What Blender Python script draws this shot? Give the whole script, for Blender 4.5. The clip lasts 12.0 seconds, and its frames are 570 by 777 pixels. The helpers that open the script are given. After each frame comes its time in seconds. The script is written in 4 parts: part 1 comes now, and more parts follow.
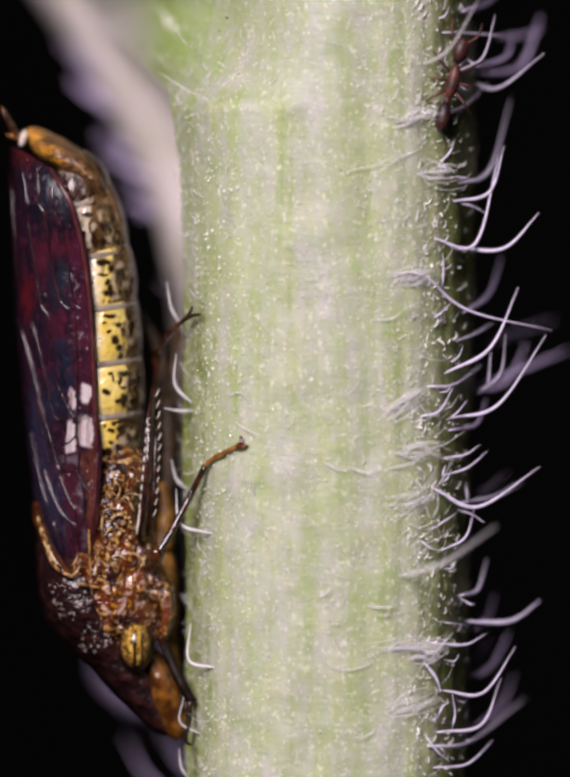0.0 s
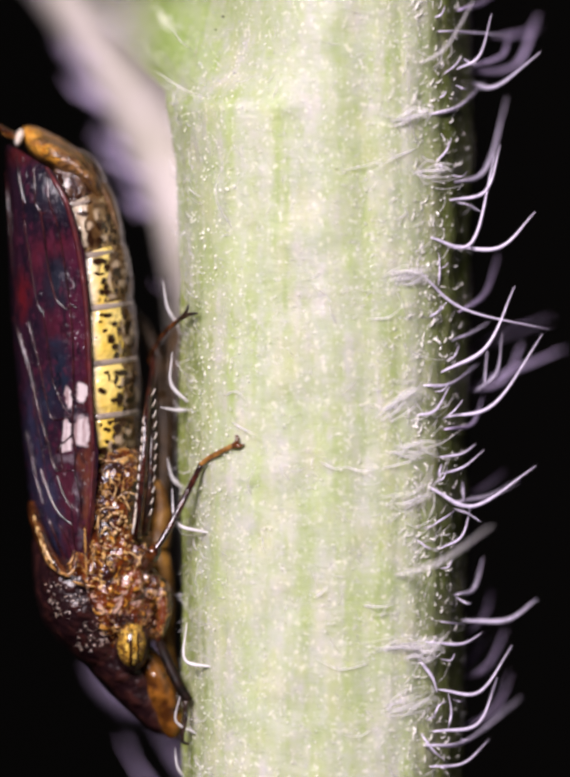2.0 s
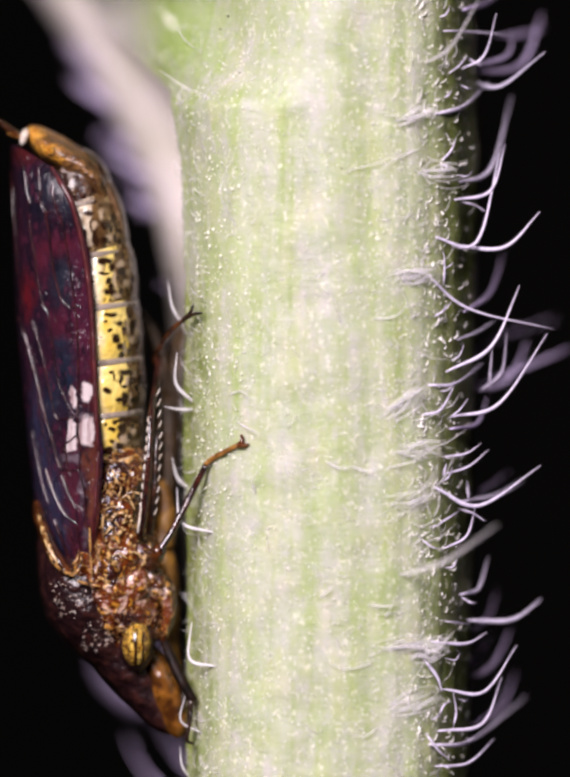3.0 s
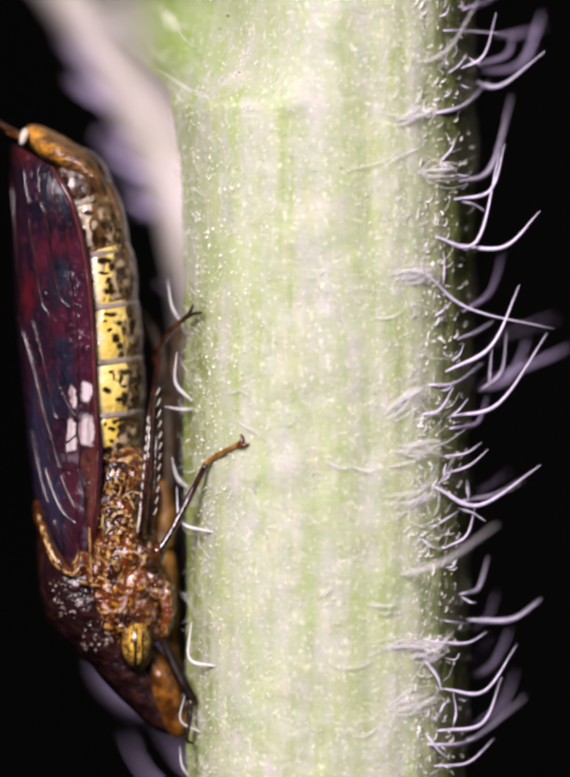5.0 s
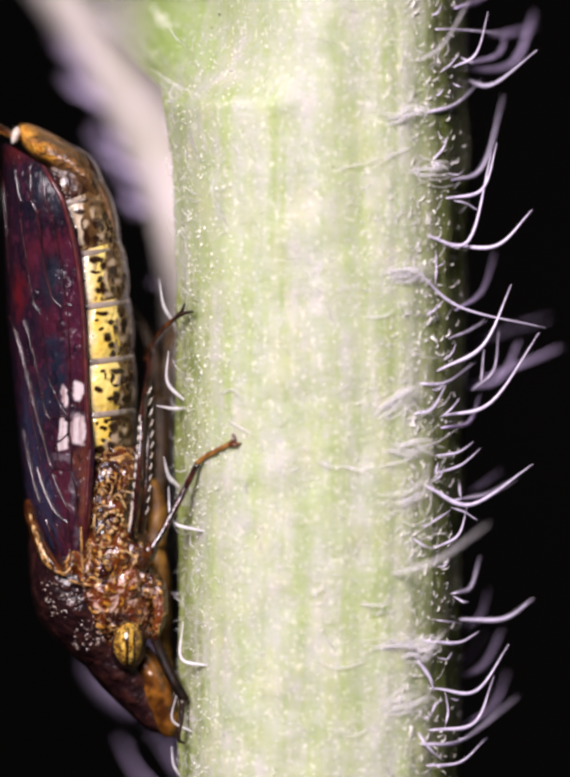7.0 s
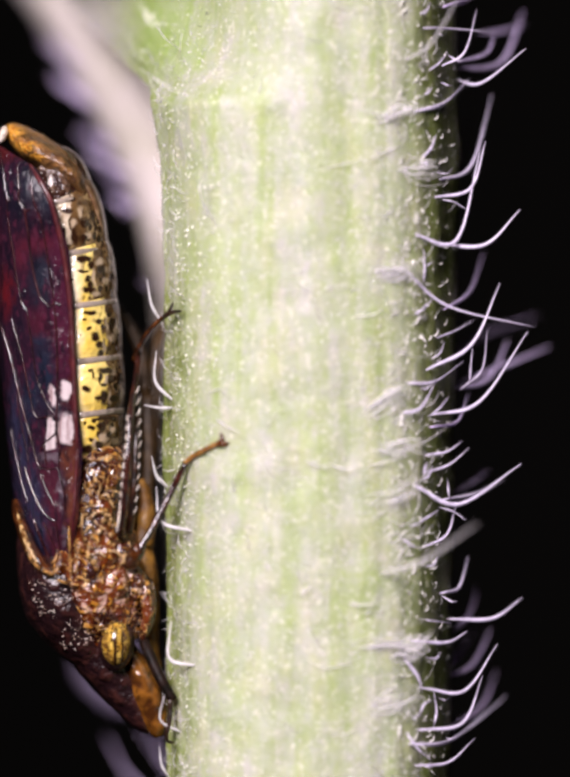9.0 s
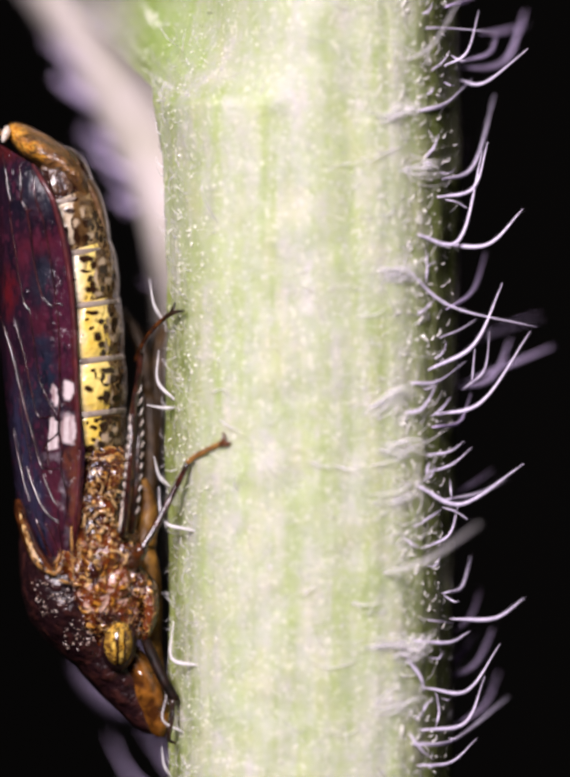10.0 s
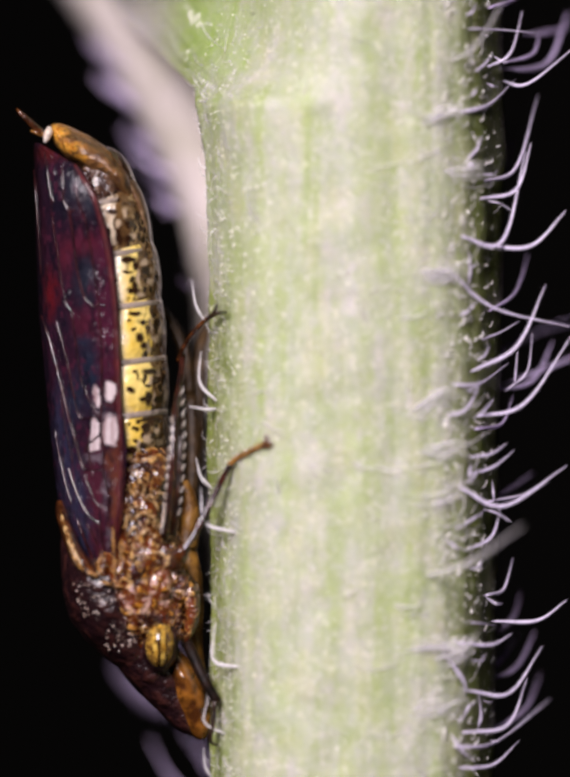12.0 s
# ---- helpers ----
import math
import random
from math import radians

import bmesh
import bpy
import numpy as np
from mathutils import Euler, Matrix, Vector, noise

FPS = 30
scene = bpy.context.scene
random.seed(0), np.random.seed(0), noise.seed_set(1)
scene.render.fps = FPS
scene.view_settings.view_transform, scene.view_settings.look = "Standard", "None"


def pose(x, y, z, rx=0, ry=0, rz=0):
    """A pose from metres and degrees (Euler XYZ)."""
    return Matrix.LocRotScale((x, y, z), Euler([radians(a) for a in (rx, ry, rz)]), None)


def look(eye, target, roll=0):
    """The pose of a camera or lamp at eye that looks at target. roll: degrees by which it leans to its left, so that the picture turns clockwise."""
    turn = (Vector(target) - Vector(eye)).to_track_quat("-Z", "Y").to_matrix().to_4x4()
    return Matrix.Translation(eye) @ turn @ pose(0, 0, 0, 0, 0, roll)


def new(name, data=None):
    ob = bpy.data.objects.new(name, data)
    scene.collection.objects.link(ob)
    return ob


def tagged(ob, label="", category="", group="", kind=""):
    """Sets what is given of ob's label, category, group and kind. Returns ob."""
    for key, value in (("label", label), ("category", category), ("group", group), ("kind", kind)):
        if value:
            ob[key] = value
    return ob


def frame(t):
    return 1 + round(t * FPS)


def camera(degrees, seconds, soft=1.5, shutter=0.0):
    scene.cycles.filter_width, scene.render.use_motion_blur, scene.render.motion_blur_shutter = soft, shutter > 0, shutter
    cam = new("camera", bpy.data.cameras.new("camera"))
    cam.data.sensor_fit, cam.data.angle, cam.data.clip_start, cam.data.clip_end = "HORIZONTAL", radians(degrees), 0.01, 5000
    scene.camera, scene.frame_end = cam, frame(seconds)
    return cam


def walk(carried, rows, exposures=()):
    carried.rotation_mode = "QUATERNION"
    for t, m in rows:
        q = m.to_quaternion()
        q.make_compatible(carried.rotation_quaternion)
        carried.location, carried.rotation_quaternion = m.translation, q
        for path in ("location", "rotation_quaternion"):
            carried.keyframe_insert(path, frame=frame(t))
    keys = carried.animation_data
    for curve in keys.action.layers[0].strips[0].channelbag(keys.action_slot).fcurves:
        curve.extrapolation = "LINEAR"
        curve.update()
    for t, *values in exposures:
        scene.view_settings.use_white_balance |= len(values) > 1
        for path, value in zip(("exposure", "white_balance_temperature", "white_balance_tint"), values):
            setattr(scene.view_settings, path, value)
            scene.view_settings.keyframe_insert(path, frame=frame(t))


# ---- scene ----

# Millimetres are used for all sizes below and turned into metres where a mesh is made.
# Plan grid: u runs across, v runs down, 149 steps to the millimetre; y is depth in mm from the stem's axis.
MM = 0.001


def G(u, v, y=0.0):
    return Vector(((u - 575) / 149, y, (784 - v) / 149))


# ---- camera ----
FAR = 150.0          # mm from the lens to the plane that is sharp
PLANE = -0.7
cam = camera(2.9475, 12.0, soft=4.0)
cam.data.dof.use_dof = True
cam.data.dof.focus_distance = (FAR - 0.25) * MM
cam.data.dof.aperture_fstop = 62.0


def eye_at(t, scale, roll, du, dv):
    x, z, d = -du / 149 / scale, dv / 149 / scale, FAR / scale
    return t, look((x * MM, (PLANE - d) * MM, z * MM), (x * MM, 0.0, z * MM), roll)


PATH = [
    eye_at(0.0, 1.0002, 0.010, 3.2, 1.7), eye_at(0.1, 1.0002, 0.009, -5.0, 1.7), eye_at(0.2, 1.0002, 0.008, -6.4, 1.6),
    eye_at(0.3, 1.0003, 0.007, -1.9, 1.6), eye_at(0.4, 1.0003, 0.006, 4.2, 1.5), eye_at(0.5, 1.0003, 0.005, 12.5, 1.5),
    eye_at(0.6, 1.0003, 0.006, 14.8, 1.3), eye_at(0.7, 1.0003, 0.007, 13.5, 1.0), eye_at(0.8, 1.0004, 0.008, 9.6, 0.8),
    eye_at(0.9, 1.0004, 0.009, 2.6, 0.5), eye_at(1.0, 1.0004, 0.010, -0.5, 0.3), eye_at(1.1, 1.0004, 0.009, -3.5, 0.2),
    eye_at(1.2, 1.0004, 0.008, -3.3, 0.2), eye_at(1.3, 1.0004, 0.007, -1.9, 0.1), eye_at(1.5, 1.0004, 0.005, 0.0, 0.0),
    eye_at(1.7, 1.0005, 0.007, -3.3, -0.1), eye_at(1.8, 1.0006, 0.008, -2.2, -0.1), eye_at(2.0, 1.0007, 0.010, -4.6, -0.2),
    eye_at(2.1, 1.0007, 0.009, -9.0, -0.3), eye_at(2.2, 1.0007, 0.008, -10.4, -0.3), eye_at(2.3, 1.0008, 0.007, -10.9, -0.4),
    eye_at(2.4, 1.0008, 0.006, -8.1, -0.4), eye_at(2.5, 1.0008, 0.005, -1.1, -0.5), eye_at(2.6, 1.0008, 0.006, 5.6, -0.6),
    eye_at(2.7, 1.0007, 0.007, 10.4, -0.7), eye_at(2.8, 1.0007, 0.008, 10.2, -0.8), eye_at(3.0, 1.0006, 0.010, 5.2, -1.0),
    eye_at(3.1, 1.0006, 0.010, 4.1, -1.0), eye_at(3.2, 1.0006, 0.009, 5.8, -1.1), eye_at(4.8, 1.0008, 0.004, 10.4, -1.6),
    eye_at(5.0, 1.0008, 0.003, 4.8, -1.7), eye_at(5.2, 1.0009, 0.002, -0.2, -2.1), eye_at(5.3, 1.0010, 0.001, -0.3, -2.4),
    eye_at(5.5, 1.0011, 0.000, 0.4, -2.8), eye_at(5.7, 1.0011, -0.002, -6.3, -2.9), eye_at(5.8, 1.0012, -0.003, -7.8, -2.9),
    eye_at(6.0, 1.0012, -0.005, -11.9, -3.0), eye_at(6.1, 1.0012, -0.004, -13.5, -3.0), eye_at(6.2, 1.0013, -0.003, -11.6, -3.0),
    eye_at(6.3, 1.0013, -0.002, -5.2, -3.0), eye_at(6.4, 1.0014, -0.001, -0.2, -3.0), eye_at(6.5, 1.0014, 0.000, 6.5, -3.0),
    eye_at(6.6, 1.0015, 0.000, 7.5, -3.1), eye_at(6.7, 1.0016, 0.000, 4.2, -3.2), eye_at(6.8, 1.0018, 0.000, -1.1, -3.2),
    eye_at(6.9, 1.0019, 0.000, -7.8, -3.3), eye_at(7.0, 1.0020, 0.000, -11.7, -3.4), eye_at(7.1, 1.0021, -0.001, -13.5, -3.5),
    eye_at(7.2, 1.0022, -0.002, -10.7, -3.5), eye_at(8.8, 1.0035, -0.018, -22.3, -4.6), eye_at(8.9, 1.0036, -0.019, -31.7, -4.6),
    eye_at(9.0, 1.0037, -0.020, -35.7, -4.7), eye_at(9.2, 1.0036, -0.014, -35.0, -4.7), eye_at(9.3, 1.0035, -0.011, -33.2, -4.6),
    eye_at(9.5, 1.0034, -0.005, -19.7, -4.6), eye_at(9.7, 1.0036, -0.008, -17.0, -4.7), eye_at(9.8, 1.0036, -0.010, -21.0, -4.7),
    eye_at(10.0, 1.0038, -0.013, -30.8, -4.8), eye_at(10.2, 1.0037, -0.015, -27.8, -4.8), eye_at(10.3, 1.0037, -0.016, -21.5, -4.7),
    eye_at(10.5, 1.0036, -0.018, -10.4, -4.7), eye_at(10.7, 1.0037, -0.015, -10.2, -4.7), eye_at(10.8, 1.0037, -0.013, -13.4, -4.7),
    eye_at(11.0, 1.0038, -0.010, -14.4, -4.7), eye_at(11.1, 1.0042, 0.001, -12.6, -4.3), eye_at(11.2, 1.0045, 0.012, -4.5, -3.9),
    eye_at(11.3, 1.0049, 0.024, 8.2, -3.5), eye_at(11.4, 1.0052, 0.035, 22.5, -3.1), eye_at(11.5, 1.0056, 0.046, 36.8, -2.7),
    eye_at(11.6, 1.0056, 0.055, 43.4, -2.6), eye_at(11.7, 1.0057, 0.064, 46.2, -2.4), eye_at(11.8, 1.0057, 0.072, 47.2, -2.3),
    eye_at(11.9, 1.0058, 0.081, 50.8, -2.1), eye_at(12.0, 1.0058, 0.090, 54.7, -2.0)]
walk(cam, PATH, exposures=[(0.0, -0.42), (0.2, -0.22), (0.5, -0.12), (1.0, -0.04), (1.5, 0.0), (5.0, 0.0), (7.0, 0.05), (11.5, 0.06), (12.0, -0.16)])

# ---- light: one lamp beside the lens, night all round ----
world = bpy.data.worlds.new("night")
scene.world = world
world.use_nodes = True
world.node_tree.nodes["Background"].inputs[0].default_value = (0.6, 0.55, 0.6, 1)
world.node_tree.nodes["Background"].inputs[1].default_value = 0.002
lamp = bpy.data.lights.new("macro_lamp", "AREA")
lamp.shape, lamp.size, lamp.energy, lamp.color = "DISK", 0.062, 0.442, (1.0, 0.886, 0.955)
lamp_ob = new("macro_lamp", lamp)
lamp_ob.matrix_world = look((-0.042, -0.118, 0.062), (0.0, 0.0, 0.0))


# ---- materials ----
def mat(name):
    m = bpy.data.materials.new(name)
    m.use_nodes = True
    return m, m.node_tree, m.node_tree.nodes["Principled BSDF"]


def node(tree, kind, values=None, **settings):
    n = tree.nodes.new(kind)
    for k, v in settings.items():
        if k == "blend_type":
            n.blend_type = v
        elif k == "operation":
            n.operation = v
        elif k == "data_type":
            n.data_type = v
        elif k == "feature":
            n.feature = v
        elif k == "use_clamp":
            n.use_clamp = v
    for k, v in (values or {}).items():
        if hasattr(v, "is_output"):
            tree.links.new(v, n.inputs[k])
        else:
            n.inputs[k].default_value = v
    return n


def coords(tree, sx=1.0, sy=1.0, sz=1.0):
    """Object coordinates in millimetres, stretched."""
    tc = tree.nodes.new("ShaderNodeTexCoord")
    mp = node(tree, "ShaderNodeMapping", {"Vector": tc.outputs["Object"], "Scale": (1000 * sx, 1000 * sy, 1000 * sz)})
    return mp.outputs[0]


def noise_tex(tree, vec, scale, detail=3.0, rough=0.55):
    return node(tree, "ShaderNodeTexNoise", {"Vector": vec, "Scale": scale, "Detail": detail, "Roughness": rough}).outputs[0]


def ramp(tree, fac, lo, hi):
    n = node(tree, "ShaderNodeMapRange", {"Value": fac, "From Min": lo, "From Max": hi})
    return n.outputs[0]


def mix(tree, fac, a, b, how="MIX"):
    n = tree.nodes.new("ShaderNodeMix")
    n.data_type, n.blend_type = "RGBA", how
    for i, v in ((0, fac), (6, a), (7, b)):
        if hasattr(v, "is_output"):
            tree.links.new(v, n.inputs[i])
        else:
            n.inputs[i].default_value = v if i == 0 else (*v, 1)
    return n.outputs[2]


def calc(tree, how, a, b):
    n = tree.nodes.new("ShaderNodeMath")
    n.operation, n.use_clamp = how, False
    for i, v in ((0, a), (1, b)):
        if hasattr(v, "is_output"):
            tree.links.new(v, n.inputs[i])
        else:
            n.inputs[i].default_value = v
    return n.outputs[0]


def bump(tree, bsdf, height, dist_mm, strength=1.0):
    b = node(tree, "ShaderNodeBump", {"Height": height, "Distance": dist_mm * MM, "Strength": strength})
    tree.links.new(b.outputs[0], bsdf.inputs["Normal"])


def axis_of(tree, which):
    """One object coordinate in millimetres."""
    s = node(tree, "ShaderNodeSeparateXYZ", {"Vector": coords(tree)})
    return s.outputs[which]


def spot(tree, u, v, ru, rv, edge=0.25, wobble=0.3):
    """1 inside an uneven ellipse on the plan grid, 0 outside."""
    vec = coords(tree)
    c = G(u, v)
    wob = node(tree, "ShaderNodeTexNoise", {"Vector": vec, "Scale": 5.0, "Detail": 3.0})
    sep = node(tree, "ShaderNodeSeparateXYZ", {"Vector": vec})
    dx = calc(tree, "MULTIPLY", calc(tree, "SUBTRACT", sep.outputs[0], c.x), 149 / ru)
    dz = calc(tree, "MULTIPLY", calc(tree, "SUBTRACT", sep.outputs[2], c.z), 149 / rv)
    d = calc(tree, "SQRT", calc(tree, "ADD", calc(tree, "MULTIPLY", dx, dx), calc(tree, "MULTIPLY", dz, dz)), 0.0)
    d = calc(tree, "ADD", d, calc(tree, "MULTIPLY", calc(tree, "SUBTRACT", wob.outputs[0], 0.5), 2 * wobble))
    return ramp(tree, d, 1.0 + edge, 1.0 - edge)


def marks(tree, rows, edge=0.3, wobble=0.1):
    """1 inside any of many uneven ellipses (u, v, half breadth, half height) on the plan grid, 0 outside."""
    vec = coords(tree)
    n = node(tree, "ShaderNodeTexNoise", {"Vector": vec, "Scale": 7.0, "Detail": 2.0})
    k = 2 * wobble
    bent = node(tree, "ShaderNodeVectorMath", {0: n.outputs["Color"], 1: (k, k, k), 2: vec}, operation="MULTIPLY_ADD").outputs[0]
    total = None
    for u, v, ru, rv in rows:
        c = G(u, v) + Vector((k / 2, k / 2, k / 2))
        d = node(tree, "ShaderNodeVectorMath", {0: bent, 1: tuple(c)}, operation="SUBTRACT").outputs[0]
        d = node(tree, "ShaderNodeVectorMath", {0: d, 1: (149 / ru, 0.0, 149 / rv)}, operation="MULTIPLY").outputs[0]
        d = node(tree, "ShaderNodeVectorMath", {0: d}, operation="LENGTH").outputs["Value"]
        one = ramp(tree, d, 1.0 + edge, 1.0 - edge)
        total = one if total is None else calc(tree, "MAXIMUM", total, one)
    return total


def stem_material():
    m, t, b = mat("felted_stem_skin")
    streak = noise_tex(t, coords(t, 1, 1, 0.10), 4.2, 4)
    thin = noise_tex(t, coords(t, 1, 1, 0.05), 11.0, 2)
    weave = noise_tex(t, coords(t, 0.35, 1, 1.3), 13.0, 3)
    felt = noise_tex(t, coords(t, 0.8, 1.0, 0.6), 6.0, 6, 0.66)
    cloud = noise_tex(t, coords(t), 1.7, 4, 0.6)
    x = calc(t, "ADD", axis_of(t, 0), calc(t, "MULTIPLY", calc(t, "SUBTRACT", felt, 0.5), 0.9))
    # 0 on the flanks that get the painted shade; the upper left is spared
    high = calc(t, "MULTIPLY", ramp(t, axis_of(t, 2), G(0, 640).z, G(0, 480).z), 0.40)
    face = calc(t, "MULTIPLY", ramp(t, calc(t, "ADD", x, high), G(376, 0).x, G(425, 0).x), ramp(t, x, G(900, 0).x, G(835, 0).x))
    # bare green skin, ribbed along the stem, darkened to paint the flanks' shade
    bare_shaded = mix(t, ramp(t, streak, 0.36, 0.64), (0.125, 0.155, 0.030), (0.225, 0.265, 0.075))
    bare_shaded = mix(t, calc(t, "MULTIPLY", ramp(t, cloud, 0.5, 0.66), 0.5), bare_shaded, (0.27, 0.27, 0.13))
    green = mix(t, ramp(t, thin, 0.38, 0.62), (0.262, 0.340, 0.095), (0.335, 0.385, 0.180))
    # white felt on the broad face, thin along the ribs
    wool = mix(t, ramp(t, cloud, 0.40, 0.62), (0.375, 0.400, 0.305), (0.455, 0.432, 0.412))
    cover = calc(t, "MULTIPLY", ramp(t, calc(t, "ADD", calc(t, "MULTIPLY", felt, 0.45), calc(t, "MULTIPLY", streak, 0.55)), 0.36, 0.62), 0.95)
    col = mix(t, face, bare_shaded, mix(t, cover, green, wool))
    col = mix(t, calc(t, "MULTIPLY", ramp(t, weave, 0.50, 0.36), 0.25), col, (0.24, 0.32, 0.11))
    yellow = ramp(t, noise_tex(t, coords(t, 1, 1, 0.5), 2.6, 3), 0.52, 0.66)
    col = mix(t, calc(t, "MULTIPLY", calc(t, "MULTIPLY", yellow, face), 0.22), col, (0.50, 0.49, 0.24))
    # bright points of felt, their sparkle painted into the colour
    glint = ramp(t, noise_tex(t, coords(t, 1.0, 1, 0.7), 17.0, 1.5), 0.615, 0.68)
    col = mix(t, calc(t, "MULTIPLY", glint, 0.60), col, (0.66, 0.65, 0.52))
    col = mix(t, calc(t, "MULTIPLY", marks(t, [(330, 60, 95, 100)], 0.6, 0.5), 0.75), col, (0.27, 0.39, 0.085))
    col = mix(t, calc(t, "MULTIPLY", marks(t, [(455, 520, 40, 60), (520, 960, 14, 50), (655, 1020, 22, 40), (620, 1190, 14, 60), (735, 1210, 16, 60), (650, 870, 12, 60), (440, 1180, 30, 60)], 0.8, 0.3), 0.5), col, (0.31, 0.40, 0.11))
    col = mix(t, calc(t, "MULTIPLY", spot(t, 190, 90, 90, 170, 0.6, 0.4), 0.85), col, (0.52, 0.47, 0.46))
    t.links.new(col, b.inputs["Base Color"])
    b.inputs["Roughness"].default_value = 0.55
    # a glassy bloom of minute bumps that sparkles
    bloom = node(t, "ShaderNodeBump", {"Height": noise_tex(t, coords(t), 24.0, 1.0), "Distance": 0.030 * MM, "Strength": 1.0})
    t.links.new(bloom.outputs[0], b.inputs["Coat Normal"])
    b.inputs["Coat Weight"].default_value = 0.45
    b.inputs["Coat Roughness"].default_value = 0.12
    b.inputs["Subsurface Weight"].default_value = 0.35
    b.inputs["Subsurface Radius"].default_value = (0.8, 1.0, 0.25)
    b.inputs["Subsurface Scale"].default_value = 0.35 * MM
    bump(t, b, calc(t, "ADD", weave, felt), 0.008)
    return m


def branch_material():
    m, t, b = mat("felted_branch_skin")
    f = noise_tex(t, coords(t), 1.6, 4)
    col = mix(t, ramp(t, f, 0.35, 0.65), (0.42, 0.385, 0.32), (0.52, 0.465, 0.44))
    t.links.new(col, b.inputs["Base Color"])
    b.inputs["Roughness"].default_value = 0.7
    bump(t, b, f, 0.1)
    return m


def hair_material(name, colour, rough=0.35, solid=1.0, clear=0.12):
    m, t, b = mat(name)
    f = ramp(t, noise_tex(t, coords(t), 16.0, 2), 0.36, 0.58)
    t.links.new(mix(t, f, tuple(0.78 * c for c in colour), colour), b.inputs["Base Color"])
    b.inputs["Roughness"].default_value = rough
    b.inputs["Specular IOR Level"].default_value = 0.8
    b.inputs["Alpha"].default_value = solid
    thin = node(t, "ShaderNodeBsdfTranslucent", {"Color": (*colour, 1)})
    both = node(t, "ShaderNodeMixShader", {0: clear})
    t.links.new(b.outputs[0], both.inputs[1])
    t.links.new(thin.outputs[0], both.inputs[2])
    t.links.new(both.outputs[0], t.nodes["Material Output"].inputs[0])
    return m


def gland_material():
    m, t, b = mat("clear_gland_bead")
    b.inputs["Base Color"].default_value = (0.88, 0.87, 0.76, 1)
    b.inputs["Roughness"].default_value = 0.08
    b.inputs["Specular IOR Level"].default_value = 0.9
    return m


def wing_material():
    m, t, b = mat("dark_purple_wing")
    base = mix(t, ramp(t, noise_tex(t, coords(t, 1, 1, 0.4), 3.0, 3), 0.35, 0.65), (0.008, 0.006, 0.012), (0.020, 0.006, 0.013))
    fields = (
        ((0.014, 0.015, 0.024), 0.8, [(122, 565, 20, 44), (96, 385, 16, 34), (128, 415, 16, 26)]),
        ((0.010, 0.013, 0.025), 0.6, [(128, 765, 20, 62), (100, 800, 16, 46), (118, 690, 16, 12), (122, 1042, 12, 18), (116, 1085, 8, 24)]),
        ((0.052, 0.008, 0.016), 0.8, [(98, 500, 30, 20), (130, 495, 26, 22), (78, 520, 12, 30), (130, 655, 26, 24)]),
        ((0.046, 0.008, 0.020), 0.7, [(158, 560, 18, 86), (165, 690, 18, 92), (150, 640, 26, 20)]),
        ((0.070, 0.006, 0.009), 0.7, [(50, 596, 13, 40)]),
        # slate blue sheen of the lower wing, put in as colour
        ((0.019, 0.018, 0.038), 0.8, [(66, 860, 10, 60), (80, 925, 14, 80), (104, 1010, 18, 64), (122, 1080, 10, 40)]),
        ((0.048, 0.010, 0.018), 0.8, [(146, 1010, 16, 80), (146, 1100, 14, 50), (130, 960, 12, 24)]),
        ((0.044, 0.007, 0.008), 0.6, [(48, 312, 46, 18), (182, 700, 5, 170), (184, 880, 5, 60)]),
        ((0.075, 0.022, 0.013), 0.45, [(184, 1010, 13, 110), (174, 928, 14, 22)]),
        ((0.095, 0.072, 0.085), 0.6, [(160, 1000, 4, 34), (140, 926, 18, 7), (166, 838, 20, 5), (168, 1085, 5, 18)]),
    )
    col = base
    for shade, edge, rows in fields:
        col = mix(t, marks(t, rows, edge, 0.10), col, shade)
    grime = calc(t, "MULTIPLY", ramp(t, noise_tex(t, coords(t, 1.5, 1, 0.5), 6.0, 4, 0.6), 0.50, 0.62), 0.7)
    col = mix(t, grime, col, (0.004, 0.004, 0.008))
    col = mix(t, calc(t, "MULTIPLY", ramp(t, noise_tex(t, coords(t, 1.2, 1, 0.7), 9.0, 3, 0.6), 0.56, 0.66), 0.5), col, (0.060, 0.012, 0.026))
    # painted shade along the back, where the wing curves away
    col = mix(t, marks(t, [(14, 760, 18, 420), (10, 420, 14, 160)], 0.8, 0.05), col, (0.005, 0.003, 0.004))
    pale = mix(t, ramp(t, noise_tex(t, coords(t, 1.6, 1, 0.2), 9.0, 2), 0.36, 0.60), (0.24, 0.165, 0.165), (0.50, 0.43, 0.43))
    col = mix(t, marks(t, [(144, 804, 8, 20), (170, 792, 10, 20), (171, 856, 15, 20), (172, 880, 15, 20), (140, 858, 8, 14), (143, 872, 8, 12), (144, 894, 12, 14), (132, 902, 9, 9), (166, 800, 7, 12), (174, 784, 8, 12)], 0.2, 0.10), col, pale)
    col = mix(t, marks(t, [(168, 820, 11, 5)], 0.3, 0.05), col, (0.030, 0.008, 0.012))
    t.links.new(col, b.inputs["Base Color"])
    t.links.new(calc(t, "ADD", calc(t, "MULTIPLY", marks(t, [(108, 385, 34, 60)], 0.8, 0.2), 0.22), 0.15), b.inputs["Roughness"])
    b.inputs["Specular IOR Level"].default_value = 0.28
    b.inputs["Coat Weight"].default_value = 0.1
    b.inputs["Coat Roughness"].default_value = 0.1
